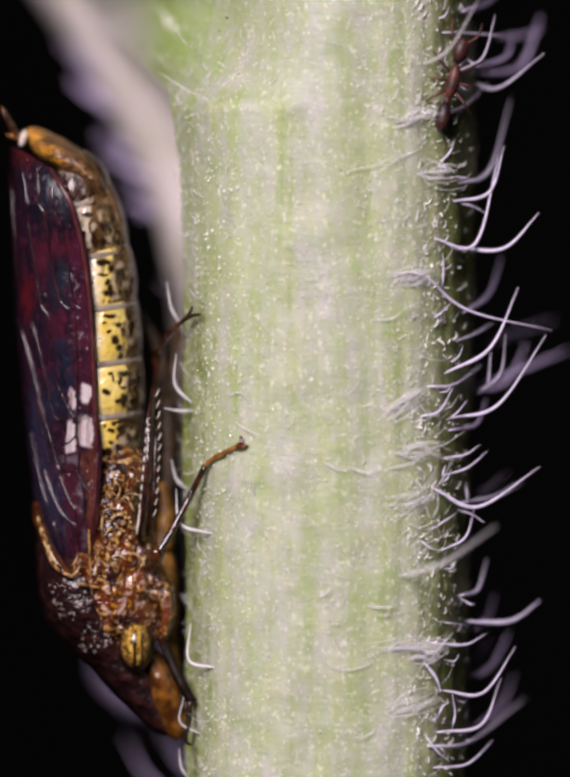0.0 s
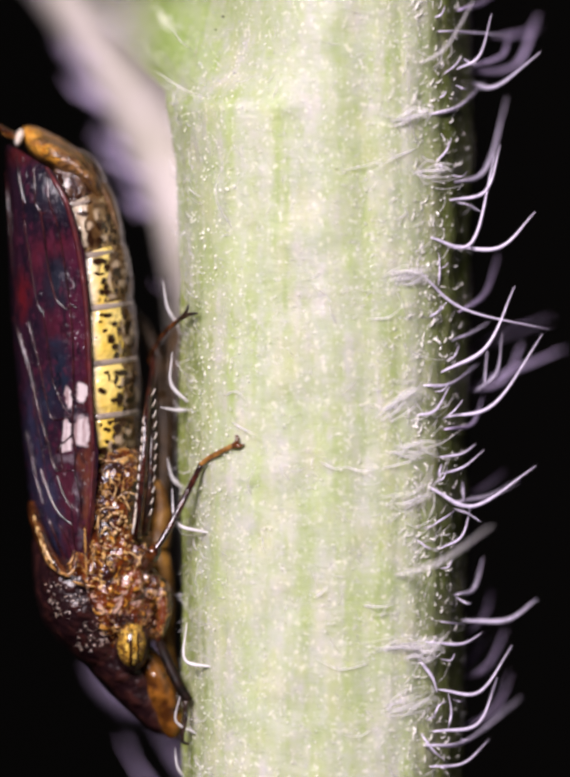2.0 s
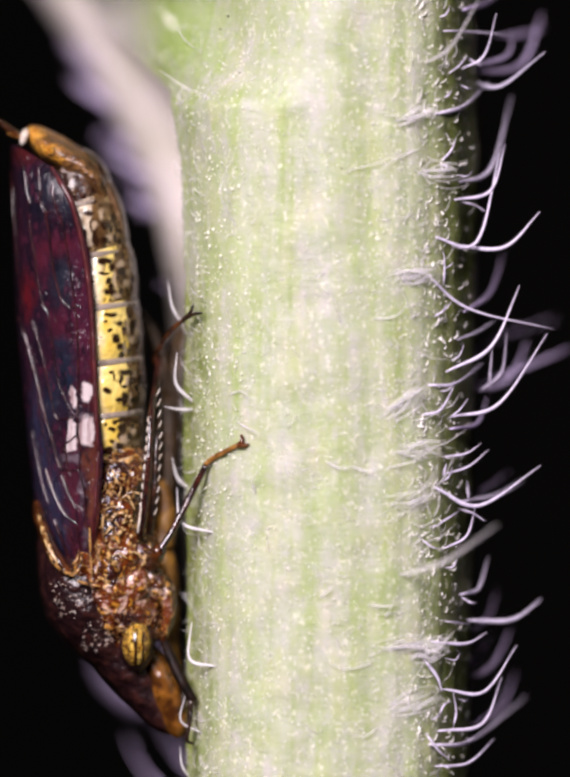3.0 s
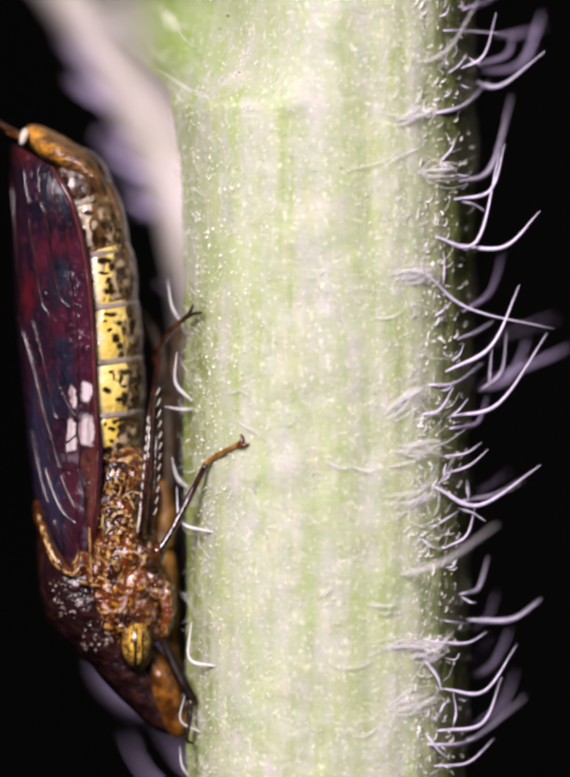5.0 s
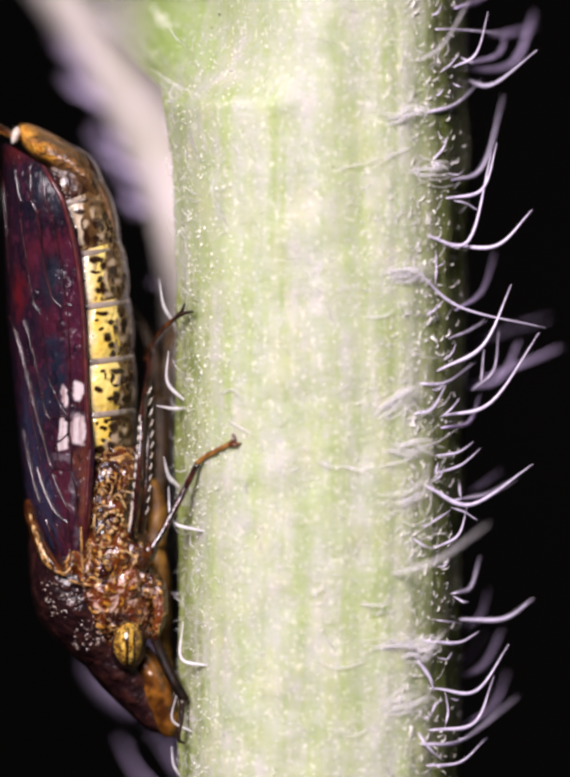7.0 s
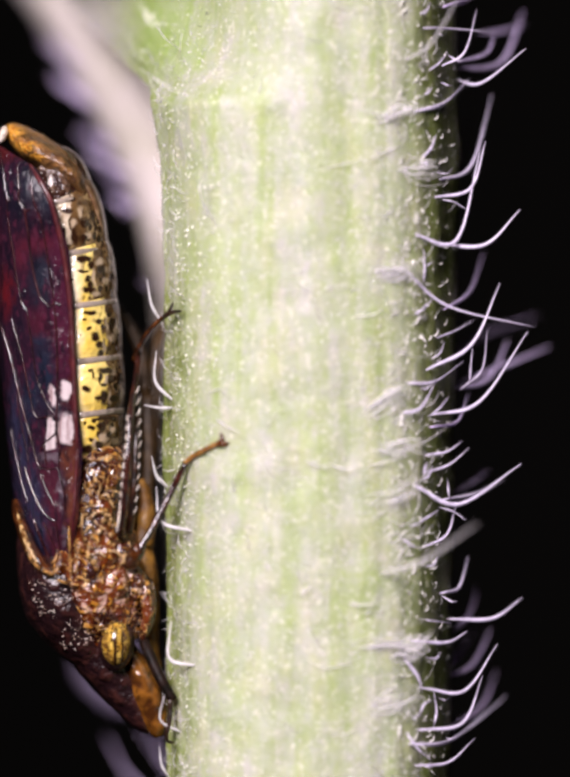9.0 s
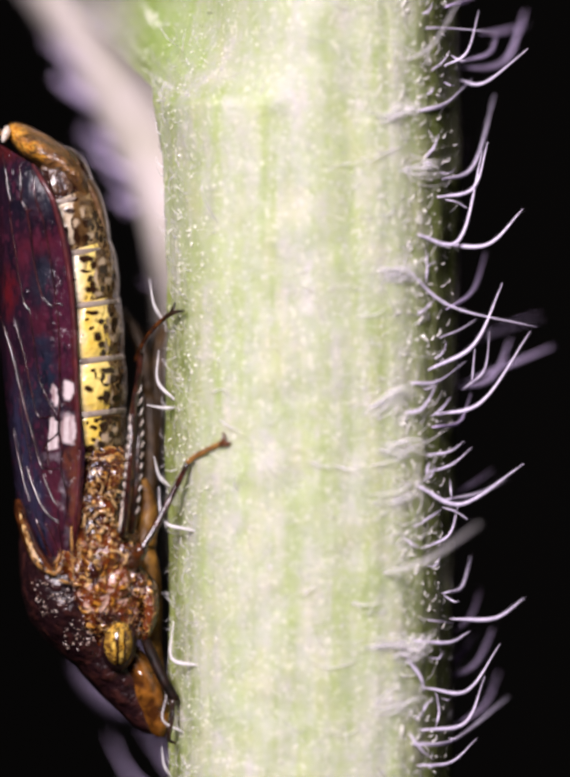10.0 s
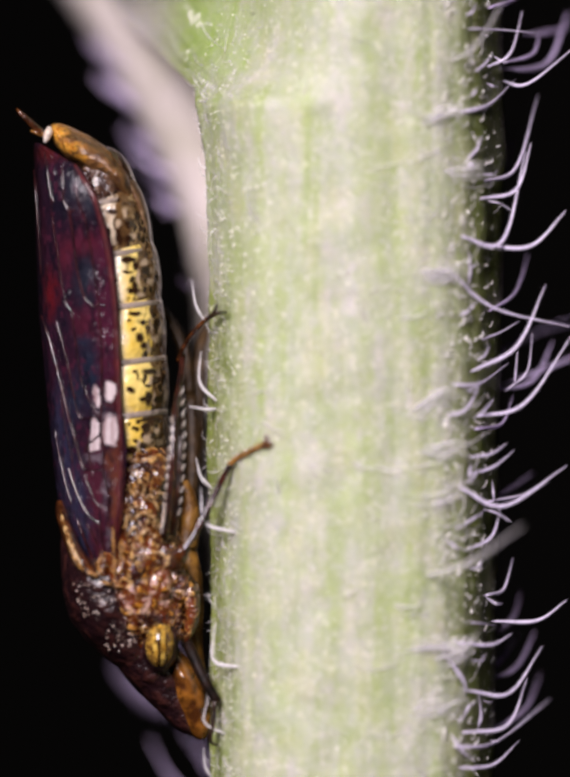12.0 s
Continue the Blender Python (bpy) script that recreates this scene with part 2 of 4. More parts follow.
    fold = calc(t, "MULTIPLY", noise_tex(t, coords(t, 0.8, 1, 1.6), 9.0, 3), calc(t, "MULTIPLY", marks(t, [(135, 690, 40, 60), (120, 600, 40, 30)], 0.6, 0.2), 0.22))
    crease = calc(t, "MULTIPLY", noise_tex(t, coords(t, 2.2, 1, 0.7), 8.0, 3), marks(t, [(112, 405, 34, 70), (100, 1000, 46, 140), (75, 880, 26, 90)], 0.6, 0.2))
    fold = calc(t, "ADD", fold, crease)
    wr = calc(t, "ADD", calc(t, "ADD", noise_tex(t, coords(t, 1, 1, 0.35), 5.0, 3), fold), calc(t, "MULTIPLY", noise_tex(t, coords(t, 1.5, 1, 0.6), 13.0, 2), 0.55))
    bump(t, b, wr, 0.036)
    return m


def shell_material(name, dark, light, lo=0.42, hi=0.56, scale=9.0, rough=0.22, relief=0.05, coat=0.4):
    """Glossy insect shell, mottled from dark to light."""
    m, t, b = mat(name)
    n1 = noise_tex(t, coords(t), scale, 2, 0.5)
    n2 = noise_tex(t, coords(t), scale * 2.6, 1.5)
    col = mix(t, ramp(t, n1, lo, hi), dark, light)
    col = mix(t, calc(t, "MULTIPLY", ramp(t, n2, 0.56, 0.70), 0.6), col, tuple(0.35 * c for c in dark))
    t.links.new(col, b.inputs["Base Color"])
    b.inputs["Roughness"].default_value = rough
    b.inputs["Coat Weight"].default_value = coat
    b.inputs["Coat Roughness"].default_value = 0.06
    bump(t, b, calc(t, "ADD", n1, calc(t, "MULTIPLY", n2, 0.35)), relief)
    return m


def cells(tree, vec, scale):
    """Distance to the nearest of many scattered points, and a random number for each."""
    n = node(tree, "ShaderNodeTexVoronoi", {"Vector": vec, "Scale": scale, "Randomness": 0.9})
    return n.outputs["Distance"], node(tree, "ShaderNodeSeparateXYZ", {"Vector": n.outputs["Color"]}).outputs[0]


def abdomen_material(name, split, dark, pale, dull=False):
    """Shiny belly skin: yellow with dark blots as far as split, olive brown with pale rings beyond."""
    m, t, b = mat(name)
    x = axis_of(t, 0)
    blot = noise_tex(t, coords(t), 5.2, 1.5, 0.5)
    n2 = noise_tex(t, coords(t), 10.0, 1.0, 0.5)
    yel = mix(t, ramp(t, noise_tex(t, coords(t), 2.0, 2), 0.4, 0.6), (0.66, 0.46, 0.075), (0.74, 0.58, 0.17))
    if dull:
        yel = mix(t, ramp(t, n2, 0.45, 0.58), (0.20, 0.115, 0.050), (0.60, 0.48, 0.30))
    # whiter towards the left: the belly's broad highlight, painted into the yellow
    white = ramp(t, calc(t, "ADD", x, calc(t, "MULTIPLY", calc(t, "SUBTRACT", blot, 0.5), 0.3)), G(208, 0).x, G(182, 0).x)
    yel = mix(t, calc(t, "MULTIPLY", white, 0.35 if dull else 0.85), yel, (0.80, 0.75, 0.60))
    d, pick = cells(t, coords(t), 5.4)
    d = calc(t, "ADD", d, calc(t, "MULTIPLY", calc(t, "SUBTRACT", n2, 0.5), 0.9))
    ring = ramp(t, calc(t, "ABSOLUTE", calc(t, "SUBTRACT", d, 0.42), 0.0), 0.13, 0.03)
    brown = mix(t, ramp(t, blot, 0.40, 0.60), (0.034, 0.015, 0.006), (0.120, 0.066, 0.024))
    brown = mix(t, calc(t, "MULTIPLY", ring, ramp(t, pick, 0.2, 0.9)), brown, (0.27, 0.185, 0.085))
    side = ramp(t, calc(t, "ADD", x, calc(t, "MULTIPLY", calc(t, "SUBTRACT", n2, 0.5), 0.35)), G(split - 4, 0).x, G(split + 4, 0).x)
    col = mix(t, side, yel, brown)
    near = calc(t, "MULTIPLY", ramp(t, x, G(split - 30, 0).x, G(split - 8, 0).x), ramp(t, pick, 0.30, 0.36))
    col = mix(t, calc(t, "MULTIPLY", ramp(t, d, 0.27, 0.21), near), col, (0.022, 0.009, 0.004))
    col = mix(t, marks(t, pale, 0.4, 0.06), col, (0.38, 0.29, 0.19))
    col = mix(t, marks(t, dark, 0.25, 0.045), col, (0.022, 0.009, 0.004))
    t.links.new(col, b.inputs["Base Color"])
    b.inputs["Roughness"].default_value = 0.15
    bump(t, b, calc(t, "ADD", n2, blot), 0.03)
    return m


def thorax_material():
    """Dark maroon brown shell with curling gold lines and flecks."""
    m, t, b = mat("gold_veined_thorax")
    n1 = noise_tex(t, coords(t), 6.4, 1.5, 0.5)
    n2 = noise_tex(t, coords(t), 10.0, 1.5, 0.5)
    n3 = noise_tex(t, coords(t), 2.6, 2, 0.5)
    n4 = noise_tex(t, coords(t), 7.5, 2, 0.5)
    col = mix(t, ramp(t, n3, 0.42, 0.60), (0.022, 0.005, 0.003), (0.130, 0.028, 0.005))
    a = ramp(t, calc(t, "ABSOLUTE", calc(t, "SUBTRACT", n1, 0.5), 0.0), 0.034, 0.012)
    a = calc(t, "MULTIPLY", a, ramp(t, n4, 0.36, 0.50))
    c = calc(t, "MULTIPLY", ramp(t, n2, 0.57, 0.62), 0.85)
    lines = calc(t, "MAXIMUM", calc(t, "MULTIPLY", a, 0.65), calc(t, "MULTIPLY", c, ramp(t, n3, 0.34, 0.46)))
    col = mix(t, lines, col, mix(t, ramp(t, n4, 0.42, 0.62), (0.46, 0.20, 0.024), (0.72, 0.46, 0.17)))
    cream = calc(t, "MULTIPLY", marks(t, [(215, 1215, 50, 34), (285, 1190, 40, 40), (305, 1165, 30, 30)], 0.5, 0.3), ramp(t, n4, 0.52, 0.58))
    col = mix(t, calc(t, "MULTIPLY", cream, 0.8), col, (0.60, 0.39, 0.31))
    t.links.new(col, b.inputs["Base Color"])
    b.inputs["Roughness"].default_value = 0.17
    b.inputs["Specular IOR Level"].default_value = 0.6
    b.inputs["Coat Weight"].default_value = 0.5
    b.inputs["Coat Roughness"].default_value = 0.08
    bump(t, b, calc(t, "ADD", calc(t, "MULTIPLY", lines, 0.6), n2), 0.08)
    return m


def tail_material():
    """Rough brown shell, amber yellow at its tip, with a dark glossy seam."""
    m, t, b = mat("amber_brown_tail_shell")
    n1, n2 = noise_tex(t, coords(t), 4.5, 3, 0.6), noise_tex(t, coords(t, 1, 1, 1.4), 13.0, 2)
    col = mix(t, ramp(t, n1, 0.36, 0.62), (0.060, 0.024, 0.009), (0.230, 0.110, 0.034))
    gold = mix(t, ramp(t, n2, 0.40, 0.58), (0.36, 0.13, 0.012), (0.66, 0.34, 0.050))
    col = mix(t, marks(t, [(52, 270, 30, 16), (84, 300, 26, 9), (112, 322, 20, 5)], 0.5, 0.12), col, gold)
    col = mix(t, calc(t, "MULTIPLY", ramp(t, n2, 0.54, 0.62), 0.7), col, (0.020, 0.008, 0.004))
    t.links.new(col, b.inputs["Base Color"])
    b.inputs["Roughness"].default_value = 0.34
    b.inputs["Coat Weight"].default_value = 0.15
    b.inputs["Coat Roughness"].default_value = 0.12
    bump(t, b, calc(t, "ADD", n1, calc(t, "MULTIPLY", n2, 0.6)), 0.07)
    return m


def eye_material():
    m, t, b = mat("golden_striped_eye")
    x = axis_of(t, 0)
    d = calc(t, "MULTIPLY", calc(t, "SUBTRACT", x, G(270, 0).x), 149.0)
    n = noise_tex(t, coords(t), 9.0, 3)
    d = calc(t, "ADD", d, calc(t, "MULTIPLY", calc(t, "SUBTRACT", n, 0.5), 9.0))
    a = ramp(t, calc(t, "ABSOLUTE", calc(t, "SUBTRACT", d, -1.0), 0.0), 5.0, 2.5)
    c = ramp(t, calc(t, "ABSOLUTE", calc(t, "SUBTRACT", d, 13.0), 0.0), 3.5, 1.5)
    col = mix(t, ramp(t, n, 0.4, 0.6), (0.34, 0.18, 0.020), (0.62, 0.42, 0.085))
    col = mix(t, calc(t, "MULTIPLY", ramp(t, noise_tex(t, coords(t), 17.0, 2), 0.53, 0.58), 0.9), col, (0.045, 0.016, 0.005))
    col = mix(t, calc(t, "MULTIPLY", marks(t, [(249, 1288, 5, 9), (291, 1284, 6, 8), (293, 1312, 6, 10), (254, 1328, 6, 8), (284, 1337, 9, 5), (252, 1306, 4, 6), (280, 1270, 5, 5)], 0.4, 0.08), 0.8), col, (0.10, 0.040, 0.010))
    low = ramp(t, axis_of(t, 2), G(0, 1268).z, G(0, 1282).z)
    col = mix(t, calc(t, "MULTIPLY", calc(t, "MAXIMUM", a, c), low), col, (0.030, 0.012, 0.005))
    t.links.new(col, b.inputs["Base Color"])
    b.inputs["Roughness"].default_value = 0.12
    return m


M_STEM, M_BRANCH = stem_material(), branch_material()
M_HAIR = hair_material("white_stem_hair", (0.88, 0.80, 0.99), 0.3, 0.95)
M_HAIR_FAR = hair_material("lilac_stem_hair", (0.82, 0.68, 0.98), 0.4, 0.9)
M_HAIR_NEAR = hair_material("cream_white_stem_hair", (0.94, 0.91, 0.93), 0.3, 0.85)
M_FELT = hair_material("pale_felt_hair", (0.98, 0.97, 0.93), 0.16, 0.36, 0.0)
M_DASH = hair_material("bright_short_hair", (0.98, 0.95, 0.90), 0.12, 1.0, 0.0)
M_WISP = hair_material("soft_white_hair", (0.97, 0.93, 0.95), 0.3, 0.26, 0.0)
M_TUFT = hair_material("matted_white_hair", (0.97, 0.94, 0.97), 0.35, 0.17, 0.0)
M_GLAND = gland_material()
M_WING = wing_material()
M_VEIN = shell_material("wing_vein_maroon", (0.012, 0.004, 0.006), (0.040, 0.008, 0.010), rough=0.16, relief=0.003)
M_VEIN.node_tree.nodes["Principled BSDF"].inputs["Coat Weight"].default_value = 1.0
M_VEIN.node_tree.nodes["Principled BSDF"].inputs["Coat Roughness"].default_value = 0.20
M_EDGE = shell_material("maroon_wing_edge", (0.040, 0.006, 0.009), (0.085, 0.012, 0.014), 0.35, 0.65, 4.0, 0.3, 0.006, 0.2)
SEGMENTS = [
    (408, 513, abdomen_material("ivory_brown_abdomen", 178, [(172, 430, 11, 6), (188, 484, 6, 17), (208, 458, 12, 9), (222, 440, 6, 9), (206, 486, 5, 8), (166, 474, 4, 12), (176, 408, 14, 5)],
                                [(199, 434, 5, 10), (214, 480, 7, 6), (184, 456, 6, 8), (160, 440, 9, 16)], True)),
    (512, 619, abdomen_material("yellow_brown_abdomen", 222, [(206, 528, 18, 7), (205, 553, 13, 3), (214, 567, 8, 6), (211, 590, 7, 7), (219, 584, 6, 16), (180, 572, 4, 3), (241, 549, 9, 10), (237, 587, 6, 6), (221, 540, 5, 10)],
                                [(250, 572, 7, 7), (238, 533, 10, 5), (256, 545, 3, 16), (226, 566, 3, 18), (232, 598, 10, 5)])),
    (618, 731, abdomen_material("yellow_spotted_abdomen", 246, [(219, 637, 15, 5), (217, 668, 5, 5), (235, 655, 8, 5), (229, 684, 9, 9), (236, 701, 8, 9), (243, 666, 5, 8), (263, 658, 7, 14), (208, 648, 4, 3), (198, 682, 3, 2), (256, 640, 5, 5)],
                                [(262, 685, 8, 7), (226, 638, 3, 5), (252, 660, 3, 16), (272, 668, 3, 18), (246, 704, 3, 12)])),
    (730, 838, abdomen_material("bright_yellow_abdomen", 252, [(220, 752, 6, 4), (225, 762, 3, 8), (210, 790, 8, 6), (239, 769, 4, 13), (250, 754, 15, 7), (258, 773, 5, 8), (246, 806, 9, 14), (236, 806, 8, 5), (276, 770, 6, 12), (266, 810, 8, 8), (246, 782, 7, 3)],
                                [(250, 772, 4, 9), (262, 755, 6, 5), (257, 806, 3, 14), (280, 796, 3, 14)])),
    (837, 938, abdomen_material("fore_yellow_abdomen", 238, [(209, 858, 4, 4), (220, 868, 8, 4), (226, 852, 5, 6), (242, 864, 9, 14), (238, 848, 16, 4), (219, 893, 5, 6), (262, 850, 12, 5), (212, 912, 14, 9), (236, 905, 7, 12), (256, 880, 6, 8)],
                                [(246, 888, 7, 9), (262, 872, 5, 8), (266, 896, 7, 6), (228, 900, 6, 12), (226, 928, 22, 5), (256, 915, 8, 6)])),
]
M_RIM = shell_material("grey_segment_rim", (0.20, 0.160, 0.125), (0.32, 0.265, 0.22), 0.3, 0.7, 3.0, 0.2, 0.008)
M_HIND = shell_material("brown_ivory_hind_segment", (0.028, 0.010, 0.006), (0.120, 0.070, 0.042), 0.46, 0.64, 8.0, 0.12, 0.07)
M_THORAX = thorax_material()
M_NOTUM = shell_material("blackish_brown_back_plate", (0.012, 0.004, 0.005), (0.036, 0.011, 0.009), 0.45, 0.66, 6.0, 0.32, 0.06, 0.25)
M_LEG = shell_material("brown_leg_shell", (0.026, 0.008, 0.003), (0.11, 0.033, 0.008), 0.42, 0.66, 6.0, 0.14, 0.02)
M_DARKLEG = shell_material("black_brown_leg_shell", (0.008, 0.004, 0.003), (0.035, 0.012, 0.005), 0.4, 0.7, 6.0, 0.3, 0.02, 0.1)
M_BLACKLEG = shell_material("black_fore_leg_shell", (0.004, 0.003, 0.002), (0.014, 0.006, 0.004), 0.4, 0.7, 6.0, 0.5, 0.02, 0.0)
M_BLACKLEG.node_tree.nodes["Principled BSDF"].inputs["Specular IOR Level"].default_value = 0.12
M_SHIN = shell_material("dark_maroon_shin_shell", (0.012, 0.004, 0.004), (0.055, 0.014, 0.008), 0.4, 0.7, 6.0, 0.16, 0.02, 0.5)
M_GRAIN = shell_material("pale_grain", (0.45, 0.33, 0.25), (0.72, 0.62, 0.55), 0.4, 0.6, 9.0, 0.2, 0.01)
M_TIP = shell_material("ivory_tip", (0.62, 0.52, 0.42), (0.86, 0.80, 0.72), 0.4, 0.6, 6.0, 0.3, 0.01)
M_EYE = eye_material()
M_TAIL = tail_material()
M_SNOUT = shell_material("amber_snout_shell", (0.050, 0.016, 0.004), (0.25, 0.095, 0.013), 0.36, 0.60, 3.4, 0.18, 0.06, 0.5)
M_SIDE = shell_material("tan_side_plate", (0.10, 0.050, 0.022), (0.26, 0.17, 0.095), 0.36, 0.62, 3.5, 0.3, 0.03, 0.1)
M_TARSUS = shell_material("tan_foot_shell", (0.085, 0.029, 0.007), (0.32, 0.155, 0.038), 0.40, 0.60, 5.0, 0.2, 0.02)
M_COXA = shell_material("amber_leg_base", (0.13, 0.052, 0.009), (0.34, 0.165, 0.028), 0.38, 0.62, 4.0, 0.45, 0.05, 0.0)
M_FARLEG = shell_material("olive_brown_leg_shell", (0.034, 0.018, 0.006), (0.085, 0.045, 0.014), 0.35, 0.65, 4.0, 0.5, 0.03, 0.0)
M_GOLD = shell_material("gold_strut_shell", (0.035, 0.013, 0.005), (0.40, 0.21, 0.06), 0.40, 0.58, 11.0, 0.16, 0.03)
M_RIDGE = shell_material("pale_gold_ridge", (0.12, 0.05, 0.012), (0.56, 0.37, 0.16), 0.42, 0.56, 11.0, 0.18, 0.02)
M_ANT = shell_material("rust_red_ant_shell", (0.040, 0.010, 0.008), (0.125, 0.036, 0.024), 0.4, 0.62, 5.0, 0.5, 0.02, 0.0)
M_ANT_DARK = shell_material("dark_ant_shell", (0.012, 0.004, 0.004), (0.045, 0.011, 0.008), 0.4, 0.62, 5.0, 0.5, 0.02, 0.0)


# ---- shaping helpers ----
def part(name, shape, material, parent, label="", smooth=True):
    """One mesh from (vertices in mm, faces), under a thing or a part whose origin is the world's."""
    verts, faces = shape
    me = bpy.data.meshes.new(name)
    me.from_pydata([(p[0] * MM, p[1] * MM, p[2] * MM) for p in verts], [], faces)
    me.materials.append(material)
    if smooth:
        me.polygons.foreach_set("use_smooth", [True] * len(me.polygons))
    me.update()
    ob = new(name, me)
    ob.parent = parent
    if parent and parent.parent is None:
        ob.matrix_parent_inverse = Matrix.Translation(-parent.location)
    if label:
        ob["label"] = label
    return ob


def joined(shapes):
    verts, faces = [], []
    for v, f in shapes:
        k = len(verts)
        verts.extend(v)
        faces.extend([tuple(i + k for i in q) for q in f])
    return verts, faces


def bow(pts, n):
    """A smooth line through the points, n steps."""
    p = np.array([tuple(q) for q in pts], float)
    if len(p) == 2:
        return [Vector(p[0] + (p[1] - p[0]) * i / n) for i in range(n + 1)]
    ext = np.vstack([2 * p[0] - p[1], p, 2 * p[-1] - p[-2]])
    out = []
    for i in range(n + 1):
        s = i / n * (len(p) - 1)
        k = min(int(s), len(p) - 2)
        w = s - k
        a, b, c, d = ext[k:k + 4]
        out.append(Vector(0.5 * (2 * b + (c - a) * w + (2 * a - 5 * b + 4 * c - d) * w * w + (3 * b - a - 3 * c + d) * w ** 3)))
    return out


def tube(line, radii, sides=8, caps=True):
    """A round tube along a line; radii: one per point, or two ends."""
    n = len(line)
    if len(radii) != n:
        radii = np.interp(np.linspace(0, 1, n), np.linspace(0, 1, len(radii)), radii)
    verts, faces = [], []
    ref = Vector((0.13, -0.97, 0.21))
    for i, p in enumerate(line):
        d = (line[min(i + 1, n - 1)] - line[max(i - 1, 0)]).normalized()
        a = d.cross(ref)
        a = a.normalized() if a.length > 1e-4 else Vector((1, 0, 0))
        b = d.cross(a)
        for k in range(sides):
            w = 2 * math.pi * k / sides
            verts.append(p + (a * math.cos(w) + b * math.sin(w)) * radii[i])
    for i in range(n - 1):
        for k in range(sides):
            k2 = (k + 1) % sides
            faces.append((i * sides + k, i * sides + k2, (i + 1) * sides + k2, (i + 1) * sides + k))
    if caps:
        faces.append(tuple(range(sides))[::-1])
        faces.append(tuple(range((n - 1) * sides, n * sides)))
    return verts, faces


def blob(c, a, b, y, du=0.0, dv=-1.0, rings=12, sides=18, dent=0.0, seed=0):
    """An egg: c its middle, a half its length along (du, dv) on the grid, b half its breadth, y half its depth; all mm."""
    ax = Vector((du, 0, -dv)).normalized()
    cr = Vector((ax.z, 0, -ax.x))
    verts, faces = [], []
    for i in range(rings + 1):
        w = math.pi * i / rings
        for k in range(sides):
            q = 2 * math.pi * k / sides
            p = ax * (a * math.cos(w)) + cr * (b * math.sin(w) * math.cos(q)) + Vector((0, y, 0)) * (math.sin(w) * math.sin(q))
            if dent:
                p *= 1 + dent * noise.noise(p * 3.0 + Vector((seed, 0, 0)))
            verts.append(c + p)
    for i in range(rings):
        for k in range(sides):
            k2 = (k + 1) % sides
            faces.append((i * sides + k, (i + 1) * sides + k, (i + 1) * sides + k2, i * sides + k2))
    return verts, faces


def loft(stations, steps=24, sides=28, lumps=0.0, seed=0, slant=0.0):
    """A closed body through oval stations (u, v, half breadth, half depth, y), breadth at right angles to the line of middles."""
    st = np.array(stations, float)
    line = np.array([tuple(p) for p in bow([Vector(s[:3]) for s in st], steps)])
    more = np.array([tuple(p) for p in bow([Vector((s[3], s[4], 0)) for s in st], steps)])
    mids = [G(a[0], a[1], b[1]) for a, b in zip(line, more)]
    verts, faces = [], []
    for i, c in enumerate(mids):
        d = (mids[min(i + 1, steps)] - mids[max(i - 1, 0)])
        d.y = 0
        d.normalize()
        cr = Vector((-d.z, 0, d.x))
        a, b = max(line[i][2], 0.5) / 149, max(more[i][0], 0.5) / 149
        for k in range(sides):
            q = 2 * math.pi * k / sides
            p = cr * (a * math.cos(q)) + Vector((0, b * math.sin(q), 0))
            if lumps:
                p *= 1 + lumps * noise.noise((c + p) * 4.0 + Vector((seed, 3, 0)))
            p.z += slant * p.x
            verts.append(c + p)
    for i in range(steps):
        for k in range(sides):
            k2 = (k + 1) % sides
            faces.append((i * sides + k, i * sides + k2, (i + 1) * sides + k2, (i + 1) * sides + k))
    faces.append(tuple(range(sides))[::-1])
    faces.append(tuple(range(steps * sides, (steps + 1) * sides)))
    return verts, faces


def thing(name, base, label, category, group="", kind=""):
    e = new(name)
    e.empty_display_size = 0.001
    e.location = base * MM
    return tagged(e, label, category, group, kind)


# ---- what lies far behind ----
def backdrop():
    """Foliage far off that the lamp barely reaches."""
    m, t, b = mat("far_dark_foliage")
    n = noise_tex(t, coords(t, 0.001, 0.001, 0.001), 9.0, 5)
    t.links.new(mix(t, ramp(t, n, 0.35, 0.65), (0.03, 0.030, 0.025), (0.09, 0.085, 0.075)), b.inputs["Base Color"])
    b.inputs["Roughness"].default_value = 0.9
    verts, faces = [], []
    for i in range(25):
        w = math.radians(-75 + 150 * i / 24)
        for k in range(13):
            r = 1.0 + 0.05 * noise.noise(Vector((i * 0.6, k * 0.6, 4)))
            verts.append((1000 * r * math.sin(w), 1000 * (r * math.cos(w) - 0.05), -650 + 1300 * k / 12))
    for i in range(24):
        for k in range(12):
            a = i * 13 + k
            faces.append((a, a + 1, a + 14, a + 13))
    ob = part("backdrop", (verts, faces), m, None)
    tagged(ob, "dark night foliage far behind the stem", "backdrop", kind="structure")


backdrop()

# ---- the stem ----
STEM_U = 655.0
FRONT, BEHIND = 1.32, 1.85   # mm from the axis to the near and the far side


def stem_edges(v):
    """The stem's left and right edge on the grid at v."""
    left = np.interp(v, (-420, -200, 0, 90, 180, 320, 600, 900, 1150, 1600, 2200), (-30, 60, 178, 262, 340, 362, 372, 366, 376, 374, 374))
    right = np.interp(v, (-300, 0, 300, 600, 900, 1200, 1600), (953, 955, 964, 958, 952, 948, 944))
    return left, right


